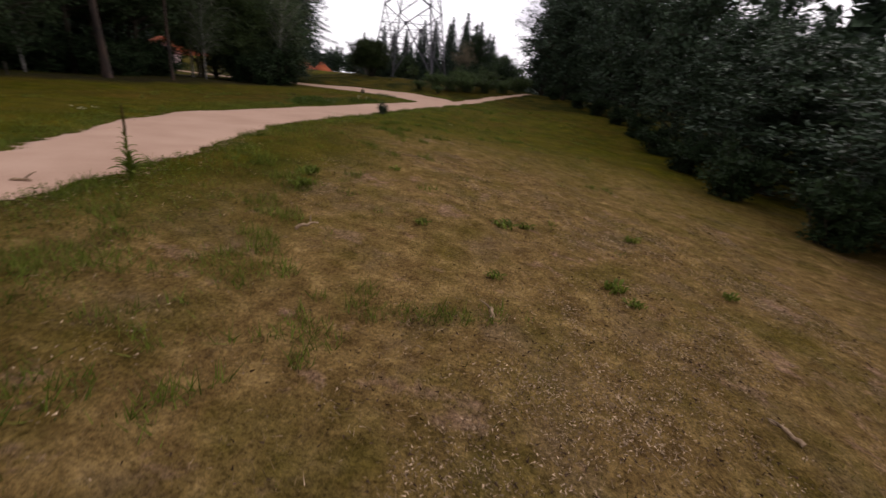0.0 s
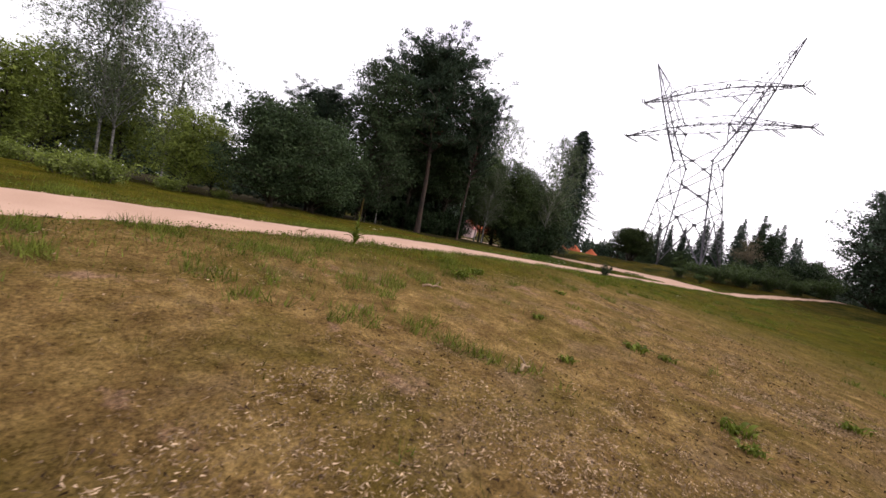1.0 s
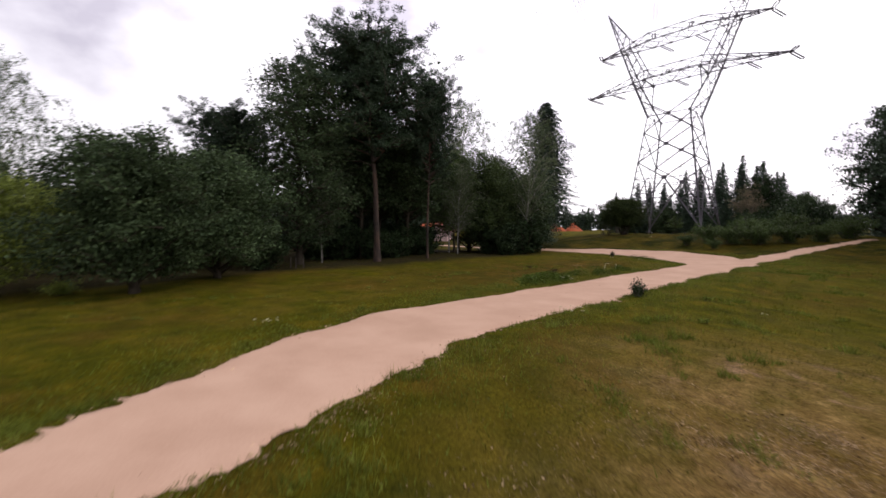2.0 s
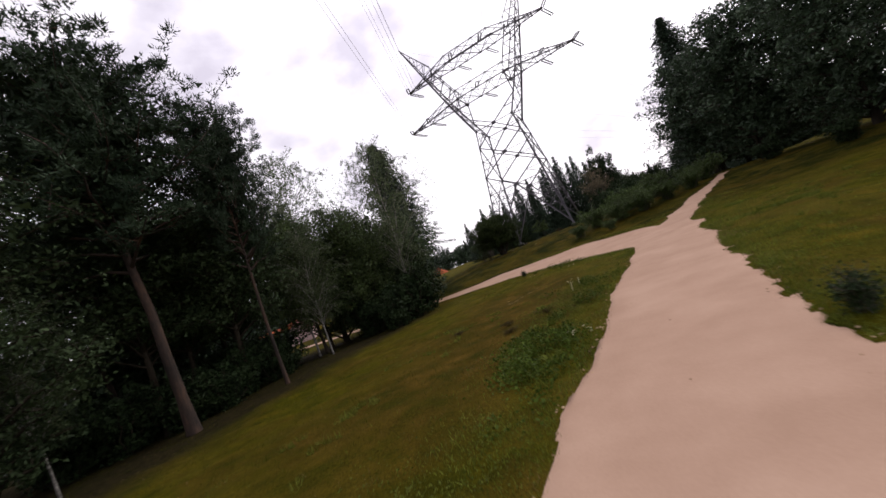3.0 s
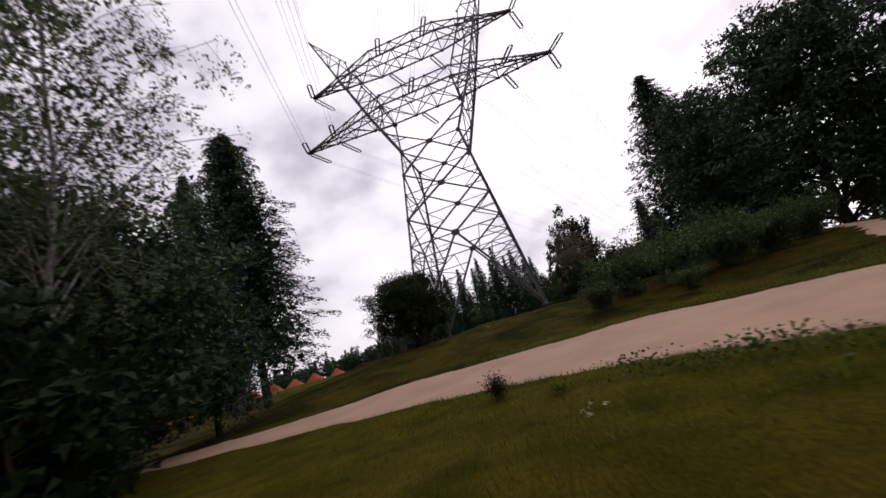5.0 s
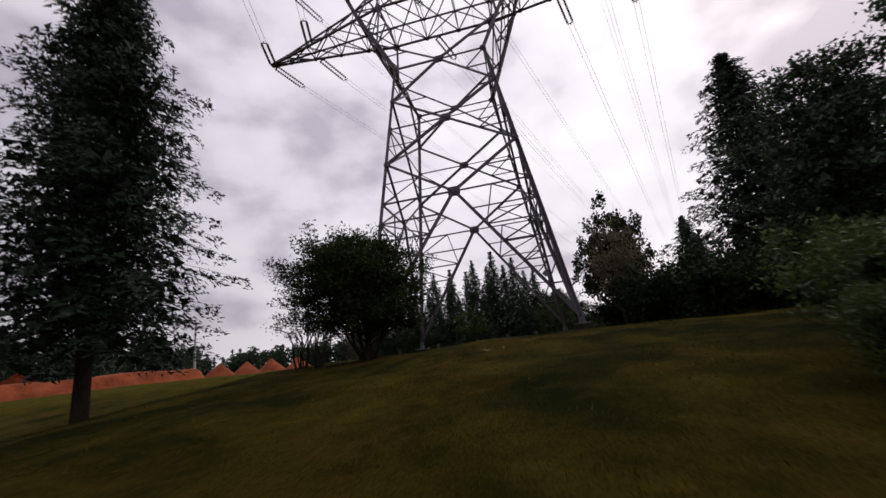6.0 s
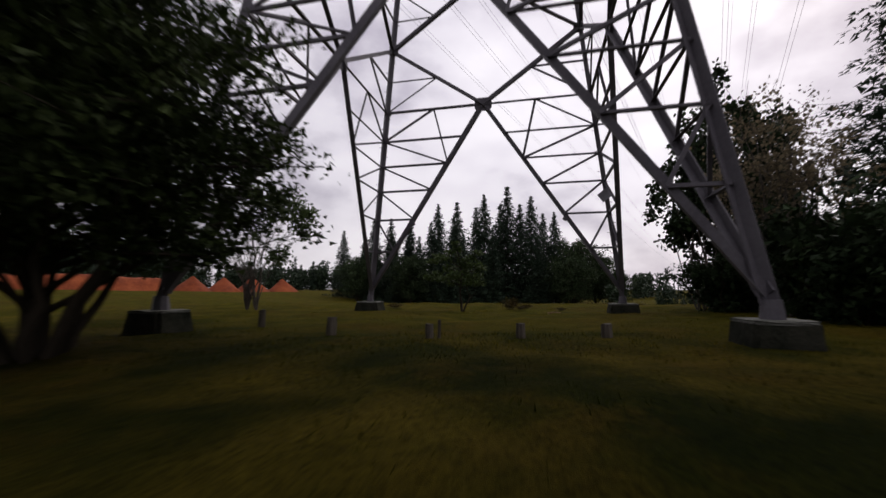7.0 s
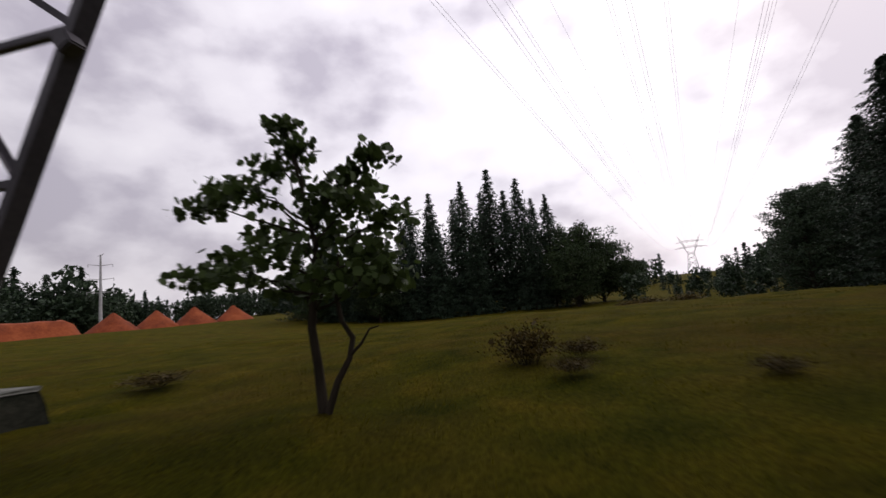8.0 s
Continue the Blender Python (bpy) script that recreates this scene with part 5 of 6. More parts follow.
# ---------------------------------------------------------------- spruce grove beyond the pylon
N = "spruces in the grove"
grove = plant("grove_spruce", "dark pointed spruce in a dense grove", "spruce tree",
              spruce_meshes(161, 25.0, 6.6, 1.4, 0.26, 0.84, 0.74, 0.22, 0.84, 6.0, 5), M_BARK, M_SPRUCE, spot(-4.0, 78.0), 0, N, 1.06)
grng = random.Random(5)
for x, y, s in ((1.2, 78.5, 0.97), (6.1, 77.5, 0.81), (-9.2, 78.0, 1.0), (-15.3, 77.0, 0.93), (-20.2, 79.0, 0.94), (-26.5, 77.5, 0.78), (-31.7, 78.5, 0.79), (-35.3, 77.0, 0.78), (-38.5, 79.0, 0.62), (-43.7, 78.0, 0.65),
                (-1.5, 85.0, 0.95), (3.8, 84.0, 0.85), (-12.2, 86.0, 0.95), (-17.6, 85.0, 0.85), (-6.8, 73.0, 0.66), (-23.0, 73.0, 0.60), (-29.0, 84.0, 0.72), (-34.0, 85.0, 0.70), (-6.5, 89.0, 1.0), (2.4, 72.0, 0.56), (-13.0, 72.0, 0.62),
                (-18.0, 71.5, 0.55), (-28.5, 72.5, 0.55), (-33.5, 73.0, 0.58), (-23.5, 85.0, 0.8), (-40.5, 84.0, 0.62)):
    again(grove, x, y, grng.uniform(0, 360), s)
for x, y, s in ((10.2, 77.0, 1.6), (14.2, 78.5, 1.25), (9.0, 70.5, 1.1), (18.6, 79.0, 0.85), (-24.0, 70.0, 1.2), (-37.0, 71.5, 1.1)):
    again(oak, x, y, grng.uniform(0, 360), s, "dark round-topped tree at the end of the grove")


def far_woods():
    """Woods all round at a distance: pointed and rounded crowns joined into one sheet of trees."""
    rng = np.random.default_rng(171)
    temps = []
    for s in range(3):
        _, (v, f) = spruce_meshes(200 + s, 14.0 + 2 * s, 3.4, 0.4, 0.2, 1.5, 1.5, 0.25, 0.9, 5.0)
        temps.append((v, f))
    for s in range(3):
        _, (v, f) = tree_meshes("oak", 210 + s, 11.0 + s, 4.6, 0.3, 0.3, 26, 1.15, 350)
        temps.append((v, f))
    sets = {False: ([], [], 0), True: ([], [], 0)}
    spots = []
    for k in range(270):                                   # north-west ridge behind the clay
        a = rng.uniform(0, 1)
        spots.append((-260 + 235 * a + rng.normal() * 8, 85 + 105 * a + rng.uniform(0, 40), rng.uniform(0.72, 1.0)))
    for k in range(110):                                   # north, under the far pylon
        spots.append((rng.uniform(-40, 140), rng.uniform(185, 260), rng.uniform(0.75, 1.05)))
    for k in range(120):                                   # north-east flank along the line
        a = rng.uniform(0, 1)
        spots.append((36 + 70 * a + abs(rng.normal()) * 16, 46 + 170 * a, rng.uniform(0.75, 1.2)))
    for k in range(60):                                    # low scrub in front of that flank
        a = rng.uniform(0, 1)
        spots.append((22 + 50 * a + rng.normal() * 5, 52 + 130 * a, rng.uniform(0.25, 0.45)))
    for k in range(120):                                    # west, seen under the crowns
        spots.append((rng.uniform(-200, -110), rng.uniform(-90, 105), rng.uniform(1.0, 1.45)))
    for k in range(80):                                    # deeper wood on the west side
        x, y = rng.uniform(-48, -19), rng.uniform(-130, -40)
        spots.append((x, y, rng.uniform(0.55, 0.85) * (0.62 if y < -66 else 1.0)))
    for k in range(90):                                    # wooded rise behind the clay bank
        spots.append((rng.uniform(-175, -112), rng.uniform(10, 110), rng.uniform(0.85, 1.15)))
    for k in range(60):                                    # east and south
        spots.append((rng.uniform(52, 120) , rng.uniform(-48, 50), rng.uniform(0.8, 1.15)))
    for k in range(25):
        spots.append((rng.uniform(72, 130), rng.uniform(-130, -48), rng.uniform(0.75, 1.0)))
    for k in range(30):
        spots.append((rng.uniform(-40, 110), rng.uniform(-190, -125), rng.uniform(0.9, 1.3)))
    for x, y, s in spots:
        if abs(math.degrees(math.atan2(x, y)) - 20) < 3.0 and y > 60:      # kept low under the wires
            s *= 0.45
        leafy = rng.uniform() < (0.85 if x < -15 else 0.55)
        v, f = temps[rng.integers(0, 3) + (3 if leafy else 0)]
        V, F, n = sets[leafy]
        a = rng.uniform(0, 6.28)
        c, d = math.cos(a) * s, math.sin(a) * s
        V.append(np.column_stack([v[:, 0] * c - v[:, 1] * d + x, v[:, 0] * d + v[:, 1] * c + y, v[:, 2] * s * rng.uniform(0.85, 1.2) + ground_z(x, y)]))
        F.append(f + n)
        sets[leafy] = (V, F, n + len(v))
    for leafy, name, mat, label in ((False, "distant_spruces", M_SPRUCE, "dark spruce woods closing the horizon"), (True, "distant_woods", M_BEECH, "green broadleaf woods closing the horizon")):
        V, F, n = sets[leafy]
        tagged(new(name, np_mesh(name, np.concatenate(V), np.concatenate(F), mat)), label, "woods", kind="stuff")


far_woods()


# ---------------------------------------------------------------- clay heaps, mast and sheds in the north-west
def build_heap(x, y, h, r, seed):
    rng = np.random.default_rng(seed)
    n, m = 28, 12
    v, f = [], []
    for j in range(m + 1):
        t = j / m
        for i in range(n):
            a = 2 * math.pi * i / n
            rr = r * t * (1 + 0.07 * math.sin(3 * a + seed) + 0.03 * rng.normal())
            z = h * (1 - t) ** 1.05 * (1 + 0.02 * rng.normal()) - 0.25 * t + 0.12 * math.sin(5 * a + seed) * t * (1 - t)
            v.append((rr * math.cos(a), rr * math.sin(a), z if j else h * 0.97))
    for j in range(m):
        for i in range(n):
            f.append((j * n + i, j * n + (i + 1) % n, (j + 1) * n + (i + 1) % n, (j + 1) * n + i))
    ob = new("clay_mound", np_mesh("clay_mound", v, f, M_CLAY, True))
    ob.location = spot(x, y)
    tagged(ob, "pointed mound of red-orange clay on the grass", "clay mound", "clay mounds")


for k, (x, y, h, r) in enumerate(((-77.0, 67.5, 3.8, 4.7), (-74.5, 74.5, 3.7, 4.4), (-71.5, 81.2, 3.9, 4.6), (-67.5, 88.5, 3.6, 4.4))):
    build_heap(x, y, h, r, k + 3)


def build_bank():
    """A long flat-topped bank of the same clay."""
    rng = np.random.default_rng(9)
    n, prof = 60, ((-4.2, -0.3), (-3.4, 0.5), (-2.6, 2.0), (-2.2, 2.6), (-0.6, 2.8), (0.8, 2.75), (2.2, 2.5), (3.2, 1.0), (4.4, -0.3))
    v, f = [], []
    a, b = Vector((-97.0, 2.0)), Vector((-77.0, 61.0))
    d = (b - a).normalized()
    for i in range(n + 1):
        t = i / n
        c = a.lerp(b, t)
        e = min(1.0, 8 * t, 30 * (1 - t)) ** 0.5
        for x, z in prof:
            w = rng.normal() * 0.07
            px, py = c.x + d.y * x * (0.6 + 0.4 * e), c.y - d.x * x * (0.6 + 0.4 * e)
            v.append((px, py, ground_z(px, py) + z * e * (1 + 0.06 * math.sin(t * 19)) + w))
    k = len(prof)
    for i in range(n):
        for j in range(k - 1):
            f.append((i * k + j, i * k + j + 1, (i + 1) * k + j + 1, (i + 1) * k + j))
    tagged(new("clay_bank", np_mesh("clay_bank", v, f, M_CLAY, True)), "long flat-topped bank of red-orange clay", "clay bank")


build_bank()


def build_mast():
    t = thing("power_mast", "slim pale steel mast with three pairs of arms", "mast", spot(-98.5, 82.5), 52)
    tb = Tubes()
    tb.add([(0, 0, -0.3), (0, 0, 8.0), (0, 0, 18.6)], [0.42, 0.34, 0.18], 10)
    part("pole", tb.mesh("mast_pole", M_MASTW), t)
    for z, w in ((16.0, 2.3), (12.6, 2.5), (9.4, 2.5)):
        for s in (-1, 1):
            ab = Tubes()
            ab.add([(0, 0, z), (s * w * 0.5, 0, z + 0.12), (s * w, 0, z + 0.3)], [0.10, 0.08, 0.05], 6)
            ab.add([(s * w, 0, z + 0.3), (s * w, 0, z - 0.35)], [0.07, 0.07], 6)
            part("arm", ab.mesh("mast_arm", M_MASTW), t)
    cp = Tubes()
    cp.add([(-0.5, 0, 18.3), (0.2, 0, 18.6), (0.6, 0, 18.9)], [0.08, 0.1, 0.05], 6)
    part("head", cp.mesh("mast_head", M_MASTW), t)


build_mast()


def build_shed(x, y, rz, w, l, h, wall, roof, label):
    t = thing("shed", label, "shed", spot(x, y), rz)
    bm = bmesh.new()
    bmesh.ops.create_cube(bm, size=1.0)
    bmesh.ops.scale(bm, vec=(w, l, h + 0.3), verts=bm.verts)
    bmesh.ops.translate(bm, vec=(0, 0, h / 2 - 0.15), verts=bm.verts)
    bmesh.ops.bevel(bm, geom=list(bm.edges), offset=0.03, segments=1, affect="EDGES")
    part("wall", bm_mesh("shed_wall", bm, wall), t)
    for s in (-1, 1):
        bm = bmesh.new()
        bmesh.ops.create_cube(bm, size=1.0)
        bmesh.ops.scale(bm, vec=(w * 0.66, l + 0.5, 0.12), verts=bm.verts)
        bmesh.ops.bevel(bm, geom=list(bm.edges), offset=0.02, segments=1, affect="EDGES")
        ob = part("roof_slope", bm_mesh("roof_slope", bm, roof), t)
        ob.matrix_local = pose(s * w * 0.27, 0, h + w * 0.17, 0, s * 33, 0)
    bm = bmesh.new()
    a = [bm.verts.new(p) for p in ((-w / 2, -l / 2 + 0.02, h - 0.02), (w / 2, -l / 2 + 0.02, h - 0.02), (0, -l / 2 + 0.02, h + w * 0.33))]
    b = [bm.verts.new((v.co.x, l / 2 - 0.02, v.co.z)) for v in a]
    bm.faces.new(a), bm.faces.new(b[::-1])
    for i in range(3):
        bm.faces.new((a[i], b[i], b[(i + 1) % 3], a[(i + 1) % 3]))
    part("gable", bm_mesh("gable", bm, wall), t)


build_shed(-92.5, 33.0, 60, 6.0, 7.0, 2.6, M_CLAY, M_CLAY, "small gabled red-orange shed behind the clay bank")
build_shed(-48.0, -11.5, 35, 5.0, 7.0, 2.2, M_WALLP, M_ROOF, "pale shed with a red roof glimpsed through the trees")


def build_bin():
    t = thing("litter_bin", "dark green litter bin beside the path", "litter bin", spot(14.9, -88.7), scale=0.62)
    bm = bmesh.new()
    bmesh.ops.create_cone(bm, segments=20, radius1=0.24, radius2=0.29, depth=0.85, cap_ends=True)
    bmesh.ops.translate(bm, vec=(0, 0, 0.43), verts=bm.verts)
    part("body", bm_mesh("bin_body", bm, M_BIN), t)
    bm = bmesh.new()
    bmesh.ops.create_uvsphere(bm, u_segments=20, v_segments=8, radius=0.31)
    bmesh.ops.scale(bm, vec=(1, 1, 0.45), verts=bm.verts)
    bmesh.ops.translate(bm, vec=(0, 0, 0.9), verts=bm.verts)
    part("lid", bm_mesh("bin_lid", bm, M_BIN, True), t)


build_bin()


# ---------------------------------------------------------------- posts and small things under the pylon
def build_post(x, y, r, h, rz, label):
    rng = random.Random(int(x * 100))
    bm = bmesh.new()
    n, m = 12, 4
    rings = []
    for j in range(m + 1):
        z = -0.25 + (h + 0.25) * j / m
        rings.append([bm.verts.new((r * (1 + rng.uniform(-0.06, 0.06)) * (0.92 if j == m else 1) * math.cos(6.2832 * i / n),
                                    r * (1 + rng.uniform(-0.06, 0.06)) * (0.92 if j == m else 1) * math.sin(6.2832 * i / n), z + (rng.uniform(-0.01, 0.02) if j == m else 0))) for i in range(n)])
    for j in range(m):
        for i in range(n):
            bm.faces.new((rings[j][i], rings[j][(i + 1) % n], rings[j + 1][(i + 1) % n], rings[j + 1][i]))
    bm.faces.new(rings[m]), bm.faces.new(rings[0][::-1])
    ob = new("wooden_post", bm_mesh("wooden_post", bm, M_POST))
    ob.location, ob.rotation_euler = spot(x, y), (radians(rng.uniform(-4, 4)), radians(rng.uniform(-4, 4)), radians(rz))
    tagged(ob, label, "post", "posts under the pylon")


for x, y, r, h, s in ((-4.85, -4.0, 0.09, 0.42, "pale short round post"), (-2.05, -5.45, 0.11, 0.36, "squat weathered wooden post"), (0.35, -6.2, 0.075, 0.33, "short weathered wooden post"),
                      (0.52, -6.15, 0.03, 0.40, "thin split stake beside a post"), (2.02, -6.1, 0.085, 0.36, "split grey wooden post"), (3.55, -5.6, 0.10, 0.34, "short weathered wooden post")):
    build_post(x, y, r, h, 20, s)
for x, y in ((-6.6, -66.1), (-7.15, -66.3), (-6.35, -65.6)):
    build_post(x, y, 0.04, 0.9, 0, "thin upright stake at the wood's edge")


def build_stick(x, y, rz, L):
    rng = np.random.default_rng(int(abs(x) * 10))
    tb = Tubes()
    tb.add(curve_pts((-L / 2, 0, 0.03), (L / 2, 0, 0.05), 0.03, 7, rng, 0.012), np.linspace(0.035, 0.015, 7), 6)
    tb.add(curve_pts((L * 0.15, 0, 0.06), (L * 0.4, 0.18, 0.16), 0.02, 4), np.linspace(0.018, 0.008, 4), 5)
    ob = new("fallen_branch", tb.mesh("fallen_branch", M_CHIP))
    ob.location, ob.rotation_euler = spot(x, y), (0, 0, radians(rz))
    tagged(ob, "bleached fallen branch lying in the grass", "branch")


build_stick(2.95, 3.3, 25, 0.55)
build_stick(23.3, -80.6, 60, 0.45)
build_stick(30.6, -82.4, 125, 0.4)
build_stick(26.9, -81.7, 100, 0.3)
build_stick(18.9, -82.0, 20, 0.3)


def build_mullein():
    """A tall single spike over a rosette of broad leaves."""
    rng = np.random.default_rng(181)
    t = thing("mullein_plant", "tall mullein with a flower spike beside the path", "wild plant", spot(19.75, -80.8))
    tb = Tubes()
    tb.add(curve_pts((0, 0, -0.05), (0.06, 0.02, 1.15), 0, 6, rng, 0.006), np.linspace(0.016, 0.011, 6), 6)
    part("stem", tb.mesh("mullein_stem", M_WEED), t)
    sp = Tubes()
    sp.add([(0.045, 0.015, 0.85), (0.055, 0.02, 1.0), (0.065, 0.02, 1.3), (0.07, 0.02, 1.42)], [0.018, 0.022, 0.018, 0.005], 8)
    part("flower_spike", sp.mesh("flower_spike", M_HEATH), t)
    lv = np_mesh("mullein_leaf", *broad_leaf(0.42, 0.12), M_WEED)
    for k in range(34):
        z = 0.03 + 0.95 * (k / 34) ** 1.5
        ob = part("leaf", lv, t)
        s = 1.05 - 0.85 * k / 34
        ob.matrix_local = pose(0.02, 0.01, z, 0, -15 - 35 * rng.uniform(0, 1), k * 137.5) @ Matrix.Diagonal((s, s, s, 1))


def broad_leaf(L, w):
    """A cupped, pointed leaf along +x."""
    v, f = [], []
    k = 6
    for i in range(k + 1):
        t = i / k
        ww = w * math.sin(math.pi * min(1, t * 0.93 + 0.05)) ** 0.8
        z = 0.35 * L * math.sin(t * 2.2) - 0.25 * L * t * t
        v += [(L * t, -ww / 2, z + 0.02), (L * t, 0, z), (L * t, ww / 2, z + 0.02)]
    for i in range(k):
        for j in (0, 1):
            f.append((3 * i + j, 3 * i + j + 1, 3 * i + j + 4, 3 * i + j + 3))
    return v, f


build_mullein()


def build_weed(name, label, seed, n, L, w, mat=None):
    rng = np.random.default_rng(seed)
    V, F, k = [], [], 0
    v0, f0 = broad_leaf(L, w)
    v0, f0 = np.array(v0), np.array(f0)
    for i in range(n):
        a, b, s = rng.uniform(0, 6.28), rng.uniform(0.1, 1.2), rng.uniform(0.5, 1.2)
        p = v0 * s
        x, z = p[:, 0] * math.cos(b) - p[:, 2] * math.sin(b), p[:, 0] * math.sin(b) + p[:, 2] * math.cos(b)
        o = rng.normal(size=2) * L * 0.6
        V.append(np.column_stack([x * math.cos(a) - p[:, 1] * math.sin(a) + o[0], x * math.sin(a) + p[:, 1] * math.cos(a) + o[1], z + 0.01]))
        F.append(f0 + k)
        k += len(p)
    return tagged(new(name, np_mesh(name, np.concatenate(V), np.concatenate(F), mat or M_WEED)), label, "wild plant", "weeds in the meadow")


dock = build_weed("dock_plant", "leafy green dock clump in the dry grass", 191, 40, 0.26, 0.09)
dock.location = spot(26.7, -77.5)
dock.scale = (0.85, 0.85, 0.7)
for x, y, a, s in ((27.2, -77.2, 40, 0.55), (29.0, -79.5, 90, 0.7), (29.3, -80.0, 200, 0.5), (25.0, -78.8, 10, 0.5), (23.0, -75.0, 130, 0.6), (22.0, -78.5, 260, 0.8), (21.6, -77.5, 300, 0.9), (30.0, -75.9, 50, 0.6),
                   (26.8, -80.4, 20, 0.45), (31.6, -78.2, 70, 0.5), (11.6, -57.5, 80, 0.9), (11.9, -60.0, 190, 0.9), (11.0, -56.0, 240, 0.7), (19.6, -59.5, 60, 0.7), (20.6, -64.0, 320, 0.6),
                   (10.4, -56.6, 110, 1.0), (9.9, -52.5, 340, 0.7), (5.5, -35.0, 60, 0.6)):
    again(dock, x, y, a, s)


def build_pale_plant(x, y, h, seed):
    """An upright stalk with pale, almost white leaves."""
    rng = np.random.default_rng(seed)
    t = thing("pale_leaved_plant", "upright wild plant with pale whitish leaves in the grass", "wild plant", spot(x, y), 0, "weeds in the meadow")
    tb = Tubes()
    tb.add(curve_pts((0, 0, -0.05), (0.05, 0.03, h), 0, 6, rng, 0.012), np.linspace(0.008, 0.004, 6), 5)
    part("stem", tb.mesh("pale_stem", M_WEED), t)
    lf = np_mesh("pale_leaf", *broad_leaf(0.13, 0.045), M_FLOWER)
    for k in range(11):
        ob = part("leaf", lf, t, "pale whitish leaf")
        ob.matrix_local = pose(0.04 * k / 11, 0.02 * k / 11, h * (0.2 + 0.8 * k / 11), 0, -25 - 30 * rng.uniform(0, 1), k * 137.5) @ Matrix.Diagonal((1 - 0.04 * k,) * 3 + (1,))


build_pale_plant(11.1, -50.9, 0.5, 511)
build_pale_plant(11.2, -49.3, 0.4, 512)
shrub = plant("broom_shrub", "small dark upright shrub at the path's edge", "shrub",
              bush_meshes(195, 0.85, 0.42, 16, 0.05, 1500, 0.0, 0.008), M_TWIG, M_LEAF_DARK, spot(17.35, -61.2), 0, "shrubs along the path", crown="foliage")
again(shrub, 4.2, -33.9, 40, 0.7, "small weedy shrub at the path's edge")
tuft = plant("heath_clump", "low brownish-green clump of heath in the meadow", "shrub",
             bush_meshes(197, 0.42, 0.55, 20, 0.05, 1300, 0.0, 0.006), M_BARK, M_HEATH, spot(0.9, 8.4), 0, "clumps in the meadow", crown="foliage")
for x, y, a, s, w in ((1.7, 8.7, 10, 0.6, 1.3), (1.45, 7.4, 200, 0.4, 1.4), (3.4, 6.8, 130, 0.4, 1.3), (-5.5, 8.3, 250, 0.6, 1.8), (6.7, 27.6, 45, 1.3, 1.2), (10.0, 36.0, 300, 2.0, 1.3), (14.0, 40.0, 80, 2.4, 1.3),
                      (8.6, -53.6, 20, 0.5, 1.3), (5.6, -52.3, 110, 0.45, 1.3), (10.3, -53.3, 220, 0.5, 1.2), (9.2, -55.2, 310, 0.6, 1.1)):
    again(tuft, x, y, a, s).scale = (s * w, s * w, s * 0.65)


def build_flowers(x, y, n, r, h, seed):
    """A few white umbels on thin stalks."""
    rng = np.random.default_rng(seed)
    t = thing("white_flower", "white meadow flowers on thin green stalks", "flowers", spot(x, y), 0, "flowers in the meadow")
    st, V, F, k = Tubes(), [], [], 0
    for i in range(n):
        a, d, hh = rng.uniform(0, 6.28), r * math.sqrt(rng.uniform(0, 1)), h * rng.uniform(0.6, 1.1)
        px, py = d * math.cos(a), d * math.sin(a)
        st.add([(px, py, -0.02), (px * 1.1, py * 1.1, hh)], [0.004, 0.003], 4)
        c = np.column_stack([px * 1.1 + rng.normal(size=14) * 0.025, py * 1.1 + rng.normal(size=14) * 0.025, hh + rng.normal(size=14) * 0.008])
        v, f = leaf_cards(rng, c, 0.022, 0.8, 0.9)
        V.append(v), F.append(f + k)
        k += len(v)
    tagged(part("stalk", st.mesh("stalk", M_WEED), t), kind="stuff")
    tagged(part("blossom", np_mesh("blossom", np.concatenate(V), np.concatenate(F), M_FLOWER), t), kind="stuff")


for k, (x, y, n, r, h) in enumerate(((12.4, -58.6, 9, 0.35, 0.32), (11.6, -75.2, 8, 0.45, 0.3), (17.3, -67.0, 14, 0.4, 0.3), (11.0, -50.0, 5, 0.2, 0.5), (21.75, -60.7, 3, 0.1, 0.15), 
                                     (5.9, -37.8, 5, 0.3, 0.2), (9.4, -39.6, 6, 0.3, 0.2), (2.0, -15.2, 4, 0.4, 0.15))):
    build_flowers(x, y, n, r, h, 300 + k)


